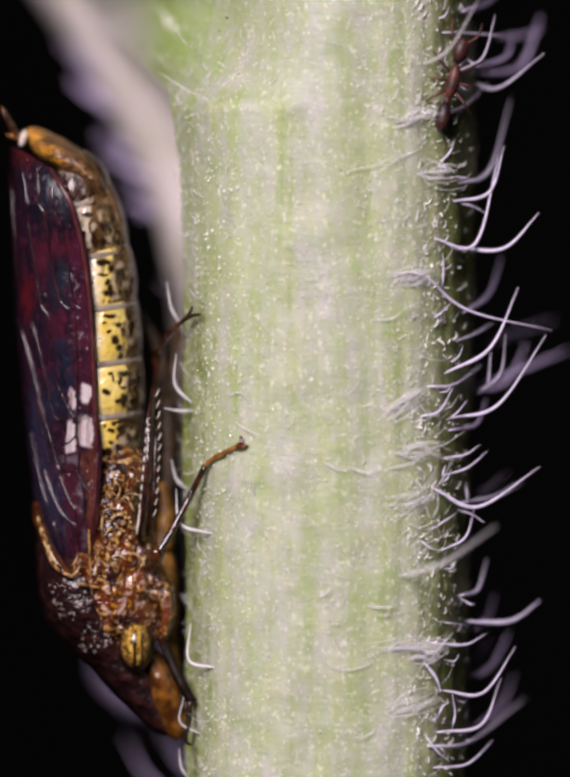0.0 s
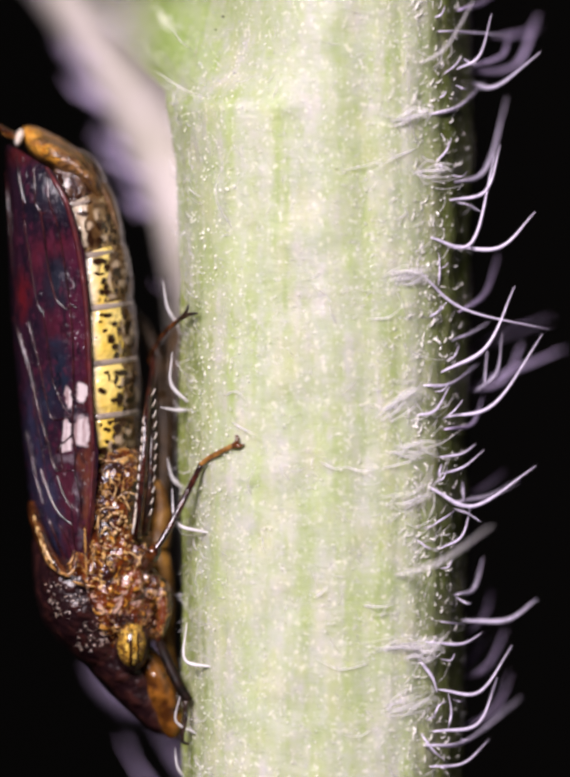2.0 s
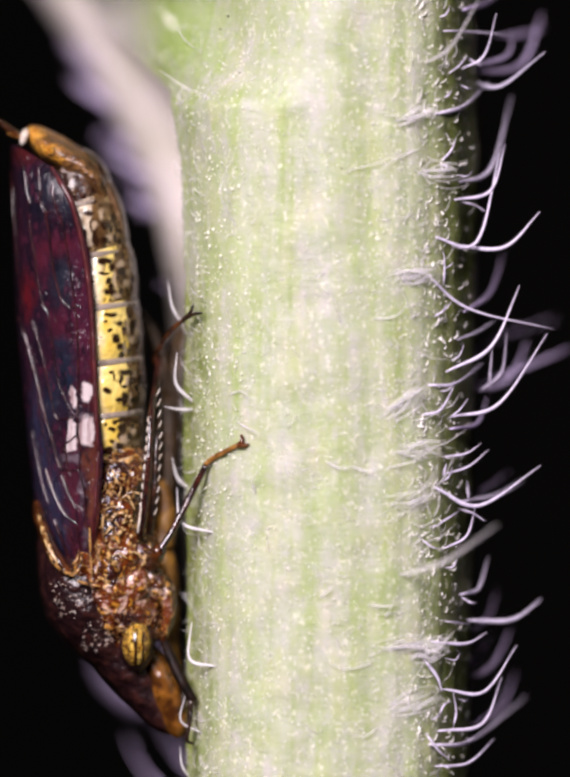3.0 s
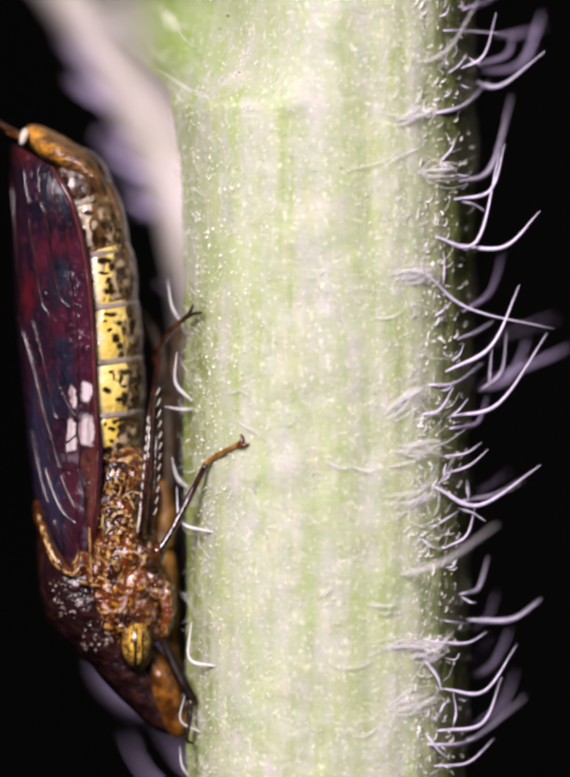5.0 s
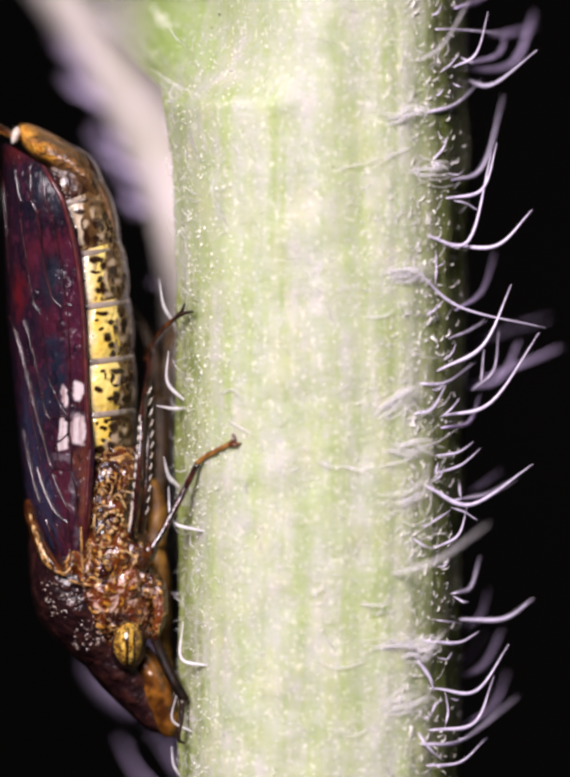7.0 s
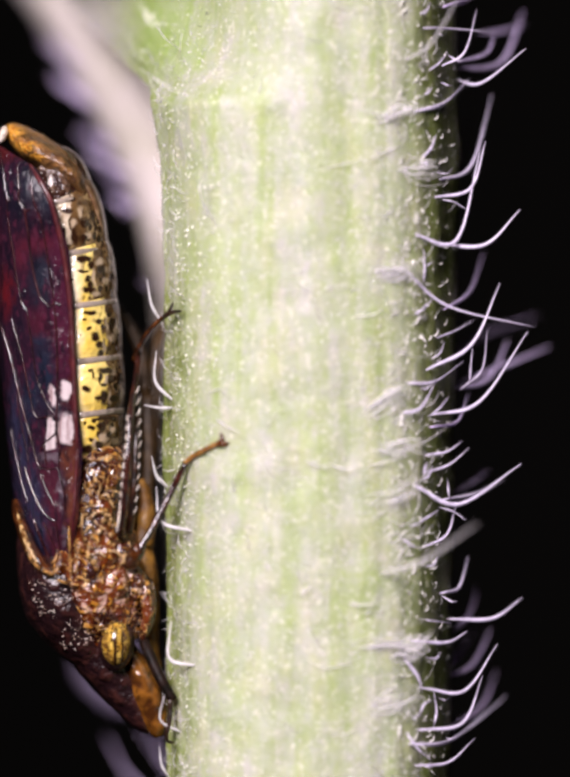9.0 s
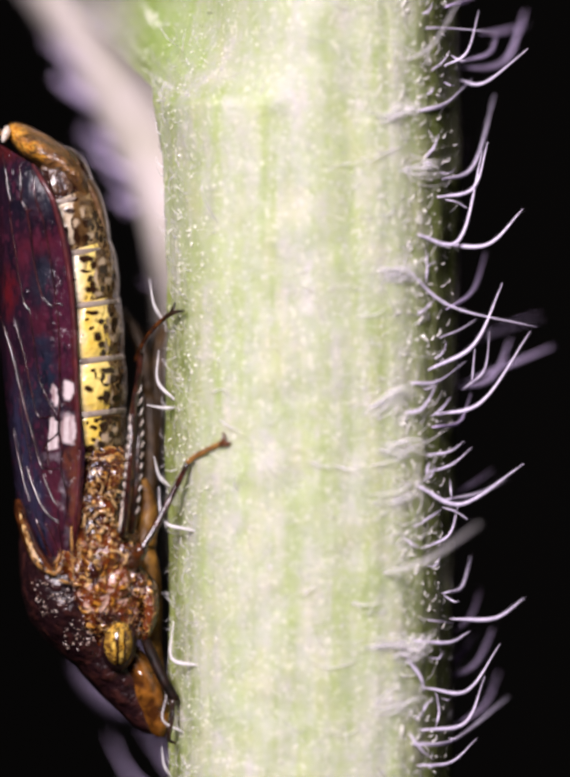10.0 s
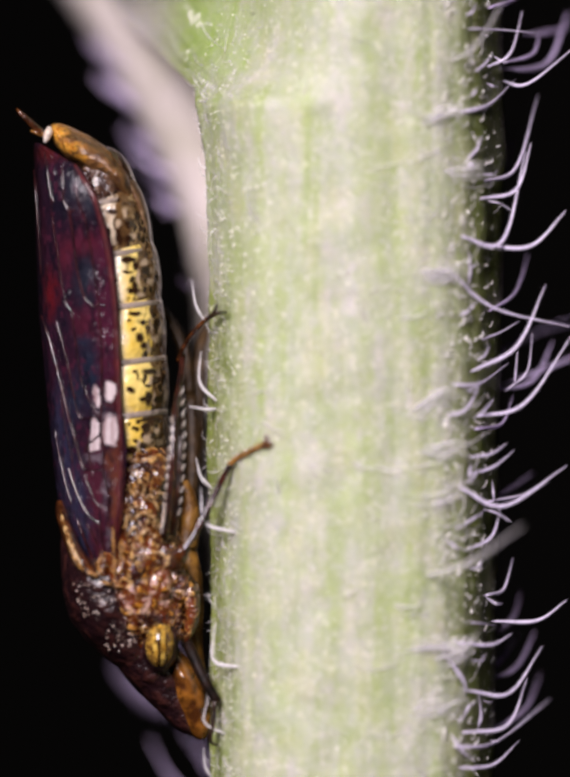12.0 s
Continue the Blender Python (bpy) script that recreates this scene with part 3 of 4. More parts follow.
# the stem's section, once round from the back: a broad front face, a flank turned away on the right, round behind
SECTION = [(0, 1), (-0.72, 0.74), (-1, 0.05), (-0.965, -0.22), (-0.885, -0.46), (-0.72, -0.76), (-0.42, -0.94), (0, -1), (0.37, -0.97),
           (0.58, -0.90), (0.74, -0.74), (0.87, -0.42), (1, 0.30), (0.76, 0.72), (0, 1)]
ROUND = np.array([tuple(p) for p in bow([Vector((a, b, 0)) for a, b in SECTION], 360)])[:, :2]
ROUND_Q = np.linspace(-math.pi, math.pi, 361)


def stem_point(q, v):
    """A point of the stem's skin and its outward way; q runs round the section, 0 at the middle of the front."""
    left, right = stem_edges(v)
    q = (q + math.pi) % (2 * math.pi) - math.pi
    s, c = np.interp(q, ROUND_Q, ROUND[:, 0]), np.interp(q, ROUND_Q, ROUND[:, 1])
    s2, c2 = np.interp(q + 0.03, ROUND_Q, ROUND[:, 0]), np.interp(q + 0.03, ROUND_Q, ROUND[:, 1])
    s1, c1 = np.interp(q - 0.03, ROUND_Q, ROUND[:, 0]), np.interp(q - 0.03, ROUND_Q, ROUND[:, 1])
    r = (right - STEM_U) if s > 0 else (STEM_U - left)
    rib = 1 + (0.005 if q > -0.9 else 0.001) * math.sin(q * 15 + 0.4 * math.sin(v * 0.004)) + 0.002 * math.sin(q * 31 + 1)
    back = np.interp(v, (-420, -200, 0, 110, 210), (6.0, 5.4, 4.2, 1.8, 0.0)) * max(0.0, -s) ** 1.7
    swell = np.interp(v, (850, 1000, 1450, 1600), (0, 10, 12, 4)) * min(max((c + 0.02) / 0.3, 0.0), 1.0) if s < 0 else 0.0
    p = G(STEM_U + r * s * rib - swell, v, back + (FRONT if c < 0 else BEHIND) * c * rib)
    n = Vector((-(c2 - c1) * FRONT, (s2 - s1) * BEHIND, 0)).normalized()
    if n.x * s + n.y * c < 0:
        n = -n
    return p, n


def stem_mesh():
    rows = [-1100, -900, -600] + list(range(-420, 1900, 12)) + [2100, 2600]
    sides = 120
    verts, faces = [], []
    for v in rows:
        for k in range(sides):
            q = 2 * math.pi * k / sides - math.pi
            p, n = stem_point(q, v)
            if -450 < v < 1900:
                p = p + n * (0.025 * noise.noise(p * 2.2) + 0.012 * noise.noise(p * 7.0))
            verts.append(p)
    for i in range(len(rows) - 1):
        for k in range(sides):
            k2 = (k + 1) % sides
            faces.append((i * sides + k, (i + 1) * sides + k, (i + 1) * sides + k2, i * sides + k2))
    faces.append(tuple(range(sides)))
    return verts, faces


plant = thing("plant_stem", G(STEM_U, 2600, 0), "pale green upright plant stem covered in white felt and hairs", "plant stem")
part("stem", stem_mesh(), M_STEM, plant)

# the side branch that leaves the stem behind the insect
BRANCH = [(560, 1600, 1.2, 90), (488, 1240, 2.4, 124), (474, 960, 2.7, 124), (464, 760, 3.0, 132), (456, 560, 3.3, 134), (402, 300, 4.5, 142), (252, 0, 5.8, 152), (92, -240, 6.4, 158), (-180, -620, 7.4, 150)]
branch_line = bow([G(u, v, y) for u, v, y, r in BRANCH], 68)
branch_radii = np.interp(np.linspace(0, 1, 69), np.linspace(0, 1, len(BRANCH)), [0.95 * r / 149 for u, v, y, r in BRANCH])
branch = part("branch", tube(branch_line, branch_radii, 40), M_BRANCH, plant, "white felted side branch")


def hair_shape(pts, r, sides=6, steps=14, tip=0.12):
    line = bow(pts, steps)
    radii = [r * min(1.0, 0.12 + 2.2 * i / steps) * (1 - (1 - tip) * (i / steps) ** 1.3) for i in range(steps + 1)]
    return tube(line, radii, sides)


# long hairs that stand out by themselves: start, middle, end on the grid, depth at root and tip, root radius in steps
def skin_y(u):
    """Depth of the stem's near skin at u; past its edge, far behind."""
    s = (u - STEM_U) / (307 if u > STEM_U else 284)
    front = ROUND[53:308]
    return FRONT * np.interp(s, front[:, 0], front[:, 1]) if abs(s) < 1 else 9.0


def long_hairs(rows, material=M_HAIR):
    for u0, v0, u1, v1, u2, v2, y0, y1, r in rows:
        if y0 < 0.5 and -280 < u0 - STEM_U < 296:
            y0 = skin_y(u0) + 0.03
        ym = (y0 + y1) / 2
        line = bow([Vector((u0, v0, y0)), Vector((u1, v1, ym)), Vector((u2, v2, y1))], 8)
        if y0 < 0.5:
            # it leaves the skin at its root and stays clear of it
            line = [Vector((p.x, p.y, min(p.z, skin_y(p.x) - 0.02 - 0.015 * min(i, 5)))) if i else p for i, p in enumerate(line)]
            k = 10 / max(math.hypot(u1 - u0, v1 - v0), 20)
            line.insert(0, Vector((u0 - k * (u1 - u0), v0 - k * (v1 - v0), y0 + 0.09)))
        part("hair", hair_shape([G(*p) for p in line], 0.77 * r / 149, steps=18, tip=0.6 if r > 20 else 0.12), material, plant)


long_hairs([
    (890, 65, 950, 64, 1040, 68, -0.7, 0.3, 5.5), (925, 140, 972, 112, 996, 28, -0.5, -0.6, 5), (900, 150, 920, 135, 937, 114, -0.7, -0.6, 4),
    (955, 163, 1008, 172, 1095, 105, 0.3, -0.5, 7.5), (868, 234, 930, 215, 985, 160, -0.8, 0.4, 8.5), (890, 199, 899, 194, 906, 183, -0.7, -0.65, 3.5),
    (882, 330, 904, 306, 915, 278, -0.75, -0.6, 5), (915, 370, 986, 340, 1032, 190, -0.5, 1.0, 8.5), (908, 405, 984, 386, 1014, 292, -0.5, -0.5, 6.5),
    (926, 408, 952, 414, 975, 428, -0.5, -0.5, 3.5)])
long_hairs([
    (868, 479, 956, 490, 1003, 310, -0.7, -0.5, 7.5), (912, 496, 1012, 500, 1084, 428, -0.6, -0.6, 8), (852, 552, 940, 624, 1112, 665, -1.0, -0.5, 6),
    (897, 750, 986, 700, 1043, 577, -0.6, -0.6, 7.5), (918, 686, 955, 672, 995, 648, -0.3, 0.2, 5), (858, 778, 912, 775, 972, 733, -0.9, 0.1, 6.5),
    (845, 838, 882, 828, 913, 776, -0.9, -0.4, 6), (905, 842, 1002, 815, 1099, 674, -0.6, -0.6, 7), (983, 774, 985, 745, 988, 708, -0.3, -0.4, 4.5),
    (970, 786, 1008, 750, 1018, 672, -0.2, -0.4, 5), (870, 641, 890, 628, 906, 609, -0.8, -0.6, 4), (889, 575, 891, 545, 889, 508, -0.7, -0.7, 4)])
long_hairs([
    (893, 922, 935, 916, 966, 895, -0.6, -0.6, 5), (893, 957, 940, 942, 981, 908, -0.6, -0.6, 5), (890, 962, 891, 950, 895, 936, -0.6, -0.6, 5),
    (874, 985, 962, 1021, 1086, 940, -0.7, -0.6, 9), (932, 1012, 1000, 1001, 1056, 972, 0.3, 1.0, 8), (926, 1029, 950, 1037, 974, 1053, -0.5, -0.7, 4),
    (893, 1106, 936, 1082, 954, 1024, -0.6, -0.6, 5), (846, 1089, 866, 1104, 886, 1108, -0.9, -0.7, 4), (939, 980, 940, 998, 943, 1014, -0.2, -0.3, 5),
    (882, 1056, 902, 1044, 922, 1031, -0.7, -0.6, 4.5), (928, 1200, 962, 1190, 982, 1128, 0.1, 0.5, 7.5),
    (945, 1254, 1030, 1253, 1090, 1212, 0.4, 0.2, 8.5), (866, 1294, 935, 1299, 978, 1277, -0.7, -0.5, 7), (896, 1254, 924, 1258, 946, 1262, -0.5, -0.3, 4)])
long_hairs([
    (893, 1391, 972, 1396, 1038, 1303, -0.5, -0.5, 7), (850, 1330, 876, 1365, 886, 1396, -0.8, -0.6, 7), (882, 1474, 968, 1461, 1008, 1368, -0.5, -0.4, 7.5),
    (862, 1502, 950, 1496, 1062, 1414, -0.6, 1.2, 8.5), (876, 1545, 940, 1540, 993, 1493, -0.5, -0.3, 6), (856, 1482, 880, 1514, 906, 1536, -0.7, -0.6, 5),
    (910, 1464, 915, 1436, 909, 1398, -0.5, -0.5, 4.5), (880, 1442, 890, 1422, 905, 1414, -0.6, -0.5, 4), (866, 1452, 874, 1446, 884, 1444, -0.7, -0.7, 3.5)])
# blurred ones round the far side
long_hairs([
    (945, 140, 1050, 125, 1098, 15, 0.6, 2.0, 11), (960, 128, 1020, 108, 1037, 62, 0.3, 1.2, 7), (930, 20, 980, 0, 1030, -50, 0.4, 1.6, 10), (1000, 66, 1060, 58, 1105, 42, 1.2, 2.4, 10),
    (930, 630, 985, 592, 1016, 508, 0.4, 1.4, 8), (935, 790, 1022, 770, 1066, 688, 0.5, 1.5, 9), (960, 778, 1060, 742, 1155, 702, 0.9, 2.0, 10), (940, 720, 1040, 670, 1135, 640, 1.6, 3.4, 11),
    (905, 866, 958, 856, 983, 798, 0.3, 0.7, 8), (935, 1010, 985, 985, 1030, 955, 0.6, 1.8, 8), (936, 1292, 985, 1250, 1004, 1196, 0.5, 2.0, 9),
    (925, 1378, 990, 1352, 1032, 1278, 0.5, 1.7, 10), (930, 1360, 965, 1330, 996, 1288, 0.6, 2.2, 11), (930, 1480, 1008, 1440, 1044, 1366, 0.5, 2.2, 10),
    (940, 380, 972, 330, 990, 235, 0.5, 2.4, 9)], M_HAIR_FAR)
# hairs along the side where the insect sits
long_hairs([
    (362, 655, 342, 620, 333, 568, -0.2, -0.5, 7), (388, 815, 350, 775, 352, 712, -0.4, -0.6, 7), (385, 828, 360, 828, 328, 822, -0.5, -0.6, 8),
    (372, 985, 352, 965, 342, 925, -0.2, -0.4, 9), (425, 1075, 362, 1055, 352, 985, -0.9, -0.8, 6.5), (430, 1345, 378, 1330, 382, 1255, -0.9, -0.8, 7),
    (400, 1480, 360, 1455, 368, 1405, -0.7, -0.8, 5), (375, 1568, 362, 1545, 358, 1508, -0.5, -0.7, 6)], M_HAIR_NEAR)
long_hairs([(478, 470, 440, 390, 478, 290, -1.3, -1.62, 5), (322, 148, 385, 188, 440, 204, -1.0, -1.6, 3), (686, 348, 745, 335, 806, 308, -1.2, -1.38, 3.2)], M_WISP)


# soft hairs lying on the broad face
long_hairs([
    (752, 1335, 690, 1348, 640, 1325, -1.2, -1.45, 4.5), (757, 1466, 730, 1482, 695, 1480, -1.2, -1.45, 4), (790, 1235, 765, 1238, 742, 1222, -1.2, -1.4, 3.5),
    (770, 1250, 778, 1232, 790, 1215, -1.2, -1.4, 3.5), (832, 1300, 870, 1312, 910, 1272, -1.0, -1.3, 9), (840, 1318, 866, 1330, 884, 1312, -1.0, -1.3, 8),
    (790, 560, 815, 548, 850, 552, -1.1, -1.4, 7), (742, 645, 790, 640, 820, 612, -1.2, -1.4, 4.5), (775, 826, 825, 800, 860, 770, -1.1, -1.4, 7),
    (770, 945, 815, 935, 850, 920, -1.1, -1.4, 5), (790, 260, 830, 245, 868, 222, -1.1, -1.4, 7), (850, 300, 800, 320, 760, 345, -1.0, -1.45, 5),
    (850, 132, 905, 96, 968, -14, -0.9, -1.9, 9), (802, 1160, 890, 1130, 990, 1056, -0.8, -3.0, 16), (470, 850, 500, 868, 528, 880, -1.3, -1.5, 6), (455, 800, 480, 790, 500, 806, -1.2, -1.45, 6), (512, 1000, 505, 972, 520, 945, -1.3, -1.45, 6),
    (700, 940, 730, 950, 760, 944, -1.2, -1.4, 6), (648, 930, 680, 945, 706, 940, -1.3, -1.45, 5), (735, 1220, 770, 1222, 800, 1216, -1.2, -1.4, 6), (640, 1205, 655, 1192, 668, 1178, -1.3, -1.45, 6)], M_WISP)


# tufts of fine hairs, matted together
def tufts(rows, seed):
    rng = random.Random(seed)
    for u0, v0, u1, v1, u2, v2 in rows:
        for _ in range(12):
            a, b, c, d = (rng.gauss(0, 8) for _ in range(4))
            long_hairs([(u0 + 2 * a, v0 + b, u1 + c + a, v1 + 1.4 * d, u2 + c, v2 + 1.3 * b, -1.1, -1.25 + 0.02 * a, rng.uniform(2.6, 5.4))], M_TUFT)


tufts([(806, 572, 832, 552, 876, 556), (790, 560, 826, 558, 866, 548), (770, 842, 820, 806, 862, 786), (800, 918, 840, 906, 880, 910), (790, 1022, 830, 1010, 872, 996), (770, 1306, 830, 1296, 890, 1296),
       (838, 1320, 868, 1318, 892, 1290), (790, 1432, 840, 1416, 886, 1398), (808, 252, 840, 236, 880, 232), (850, 356, 880, 346, 908, 352)], 41)


# the many middling hairs along both flanks
def flank_hairs(count, seed):
    rng = random.Random(seed)
    for i in range(count):
        right = i % 3 != 2
        v = -60 + 1700 * (i + rng.random()) / count
        u0 = rng.uniform(855, 945) if right else rng.uniform(384, 440)
        ln = rng.uniform(18, 45) if right else rng.uniform(28, 60)
        way = 1 if right else -1
        rise = rng.uniform(0.1, 1.0) if rng.random() < 0.85 else rng.uniform(-0.5, 0.0)
        bend = rng.uniform(0.05, 0.22)
        u2, v2 = u0 + way * ln * rng.uniform(0.65, 1.0), v - ln * rise
        u1, v1 = (u0 + u2) / 2 + way * ln * abs(bend) * 0.5, (v + v2) / 2 + ln * bend
        y, r = skin_y(u0), rng.uniform(1.6, 3.2)
        rows = [G(u0 - way * 3, v, y + 0.10), G(u1, v1, y - rng.uniform(0.02, 0.10)), G(u2, v2, y + rng.uniform(-0.25, 0.35))]
        part("hair", hair_shape(rows, r / 149, 5, 12, 0.2), M_HAIR if right else M_WISP, plant)


flank_hairs(30, 17)

# small dark specks on the skin
for u, v, r in ((492, 238, 4.0), (455, 36, 3.0), (683, 344, 2.6), (440, 62, 2.0), (478, 150, 2.0)):
    part("speck", blob(G(u, v, skin_y(u) - 0.005), 0.7 * r / 149, r / 149, 0.014, 0.4, -1, 6, 8, 0.3, u), M_DARKLEG, plant, "dark speck on the skin")


# hairs without number: a felt of short curled ones, beads at their feet, and a fringe round the branch
def felt(count, seed, lo, hi, thick, q0=-2.1, q1=2.1, out=0.0):
    rng = random.Random(seed)
    shapes = []
    for _ in range(count):
        q = rng.uniform(q0, q1)
        v = rng.uniform(-160, 1730)
        p, n = stem_point(q, v)
        flank = abs(n.x) > 0.75
        if flank and thick < 0.006 and rng.random() < 0.7:
            continue
        side = Vector((-n.y, n.x, 0))
        up = Vector((0, 0, 1))
        w = rng.uniform(0, 2 * math.pi)
        d = side * math.cos(w) + up * (0.5 + math.sin(w))
        d.normalize()
        ln = rng.uniform(lo, hi) * (0.65 if flank else 1.0)
        lift = rng.uniform(0.02, 0.30) + (0.3 if flank else 0) + out
        curl = d.cross(n) * rng.uniform(-0.5, 0.5)
        a = p - n * 0.02
        b = p + d * ln * 0.5 * (1 - 0.4 * lift) + n * ln * 0.5 * lift + curl * ln * 0.25
        c = p + d * ln * 0.9 + n * ln * (0.5 * lift + rng.uniform(-0.2, 0.3)) + curl * ln * 0.6 + up * ln * 0.2
        r = thick * rng.uniform(0.6, 1.3)
        shapes.append(tube(bow([a, b, c], 4), [r, r * 0.95, r * 0.8, r * 0.55, r * 0.2], 4, False))
    return joined(shapes)


tagged(part("felt", felt(5500, 3, 0.04, 0.13, 0.0056), M_FELT, plant), kind="stuff")
tagged(part("limb_fuzz", felt(140, 9, 0.10, 0.22, 0.0065, -2.2, -1.1), M_FELT, plant), kind="stuff")
tagged(part("flank_fuzz", felt(400, 10, 0.05, 0.16, 0.012, 0.85, 2.0, 0.25), M_DASH, plant), kind="stuff")
tagged(part("short_fuzz", felt(620, 14, 0.03, 0.10, 0.008, 0.2, 1.3, 0.1), M_DASH, plant), kind="stuff")
tagged(part("soft_fuzz", felt(220, 8, 0.15, 0.40, 0.010), M_WISP, plant), kind="stuff")
tagged(part("face_glint", felt(520, 15, 0.02, 0.07, 0.008, -1.2, 0.7, 0.1), M_DASH, plant), kind="stuff")
tagged(part("edge_fuzz", felt(60, 12, 0.25, 0.6, 0.012, 0.75, 1.4, 0.2), M_WISP, plant), kind="stuff")
tagged(part("limb_down", felt(140, 13, 0.15, 0.35, 0.008, -2.1, -1.15, 0.15), M_WISP, plant), kind="stuff")


def beads(count, seed):
    rng = random.Random(seed)
    shapes = []
    for _ in range(count):
        p, n = stem_point(rng.uniform(-1.5, 1.25), rng.uniform(-160, 1730))
        r = rng.choice((0.006, 0.007, 0.009, 0.013))
        shapes.append(blob(p + n * (0.012 + 0.3 * r), r, r, r, rings=4, sides=6))
    for _ in range(46):
        p, n = stem_point(rng.uniform(-1.25, -0.5), rng.uniform(300, 1000))
        r = rng.uniform(0.014, 0.028)
        shapes.append(blob(p + n * 0.4 * r, r, 0.7 * r, r, rng.uniform(-1, 1), -1, rings=6, sides=8))
    for _ in range(22):
        p, n = stem_point(rng.uniform(-0.95, -0.82), rng.uniform(6, 52))
        r = rng.uniform(0.010, 0.024)
        shapes.append(blob(p + n * r, r, r, r, rings=6, sides=8))
    return joined(shapes)


tagged(part("gland_bloom", beads(2600, 11), M_GLAND, plant), kind="stuff")


def fringe(count, seed):
    """Down all round the branch, and tufts that stand out and lean towards its tip."""
    rng = random.Random(seed)
    shapes = []
    for k in range(count):
        tuft = k % 6 != 0
        i = 38 + rng.randrange(27) if tuft else rng.randrange(30, 66)
        c, r = branch_line[i], branch_radii[i]
        ax = (branch_line[i + 1] - branch_line[i]).normalized()
        c = c + ax * rng.uniform(-0.035, 0.035)
        w = 0.15 + 0.8 * (i * 7 % 5) / 4 + rng.gauss(0, 0.12) if tuft else rng.uniform(0, 2 * math.pi)
        e1 = ax.cross(Vector((0, 1, 0))).normalized()
        n = -e1 * math.cos(w) + Vector((0, 1, 0)) * math.sin(w)
        if n.x > 0.2 and tuft:
            n.x = -n.x
        p = c + n * r
        ln = rng.uniform(0.7, 1.1) * np.interp(i, (38, 41, 44, 46, 49), (0.5, 0.9, 1.15, 0.8, 0.45)) if tuft else rng.uniform(0.1, 0.3)
        b = p + n * ln * 0.5 + ax * rng.uniform(0.0, 0.15) * ln
        d = p + n * ln * 0.9 + ax * ln * rng.uniform(0.15, 0.5)
        shapes.append(tube(bow([p - n * 0.03, b, d], 5), [0.019, 0.006], 5, False))
    return joined(shapes)


tagged(part("branch_fuzz", fringe(290, 21), M_HAIR_FAR, plant), kind="stuff")


long_hairs([
    (400, 1640, 345, 1550, 305, 1490, 3.0, 5.0, 6),
    (400, 1660, 290, 1590, 240, 1510, 2.6, 4.4, 8), (395, 1600, 350, 1545, 330, 1490, 2.4, 4.2, 8), (480, 1610, 370, 1550, 310, 1480, 3.6, 5.8, 7), (300, 1452, 254, 1424, 206, 1388, 12.0, 13.0, 52)], M_HAIR_FAR)

# ---- the planthopper ----
hopper = thing("planthopper", G(385, 900, -0.2), "dark purple planthopper with yellow spotted belly, head down on the stem", "insect")
BODY_Y = 0.15


def ventral(v):
    return np.interp(v, (250, 280, 310, 365, 430, 500, 545, 610, 715, 830, 900, 935), (66, 110, 150, 205, 235, 252, 262, 270, 280, 285, 280, 264))


def dorsal(v):
    return np.interp(v, (250, 280, 330, 500, 640, 760, 900, 1000), (42, 40, 62, 92, 106, 112, 124, 130))


def abdomen_segment(v0, v1, material, name="abdomen_segment", bulge=7.0):
    st = []
    for i in range(7):
        w = i / 6
        v = v0 + (v1 - v0) * w
        b = bulge * math.sin(math.pi * w) ** 0.6
        l, r = dorsal(v), ventral(v) + b - bulge * 0.4
        tight = 0.97 + 0.03 * math.sin(math.pi * w) ** 0.5
        st.append(((l + r) / 2, v, (r - l) / 2, tight * min(140, 0.62 * (r - l) + 8), BODY_Y))
    return part(name, loft(st, 14, 40, slant=0.12), material, hopper)


for v0, v1, m in SEGMENTS[::-1]:
    seg = abdomen_segment(v0, v1, m)
    v = v0 + 4
    l, r = dorsal(v), ventral(v)
    rim = [((l + r) / 2, v + k, (r - l) / 2 + g, min(140, 0.62 * (r - l) + 8) + g, BODY_Y) for k, g in ((-6, -4), (-4, 1), (1, 2.2), (6, 1.4), (8, -4))]
    part("rim", loft(rim, 10, 40, slant=0.12), M_RIM, seg, "raised grey rim of the segment")
abdomen_segment(338, 410, M_HIND, "abdomen_segment")
tail_end = part("tail_end", loft([(46, 262, 8, 20, BODY_Y), (60, 268, 18, 44, BODY_Y), (94, 296, 30, 84, BODY_Y), (136, 322, 31, 108, BODY_Y), (170, 348, 27, 112, BODY_Y), (196, 380, 18, 100, BODY_Y), (208, 406, 8, 70, BODY_Y)], 24, 30, 0.16, 5), M_TAIL, hopper, "orange pointed tail end")
part("tail_plate", loft([(36, 292, 3, 7, BODY_Y - 0.26), (40, 284, 7, 13, BODY_Y - 0.28), (44, 270, 8, 14, BODY_Y - 0.28), (45, 259, 3, 6, BODY_Y - 0.26)], 10, 16, 0.35, 4), M_TIP, tail_end, "ivory plate at the tail")


part("side_plate", loft([(168, 338, 6, 40, BODY_Y), (196, 362, 13, 60, BODY_Y), (220, 400, 14, 66, BODY_Y), (236, 446, 11, 60, BODY_Y), (247, 496, 5, 40, BODY_Y)], 20, 24, 0.08, 8), M_SIDE, hopper, "tan brown plate along the belly edge")


# wings: a roof of two sheets over the belly
def wing_edge(v):
    return np.interp(v, (292, 320, 345, 420, 510, 620, 740, 830, 920, 1040, 1150), (24, 70, 112, 150, 175, 186, 191, 194, 204, 196, 182))


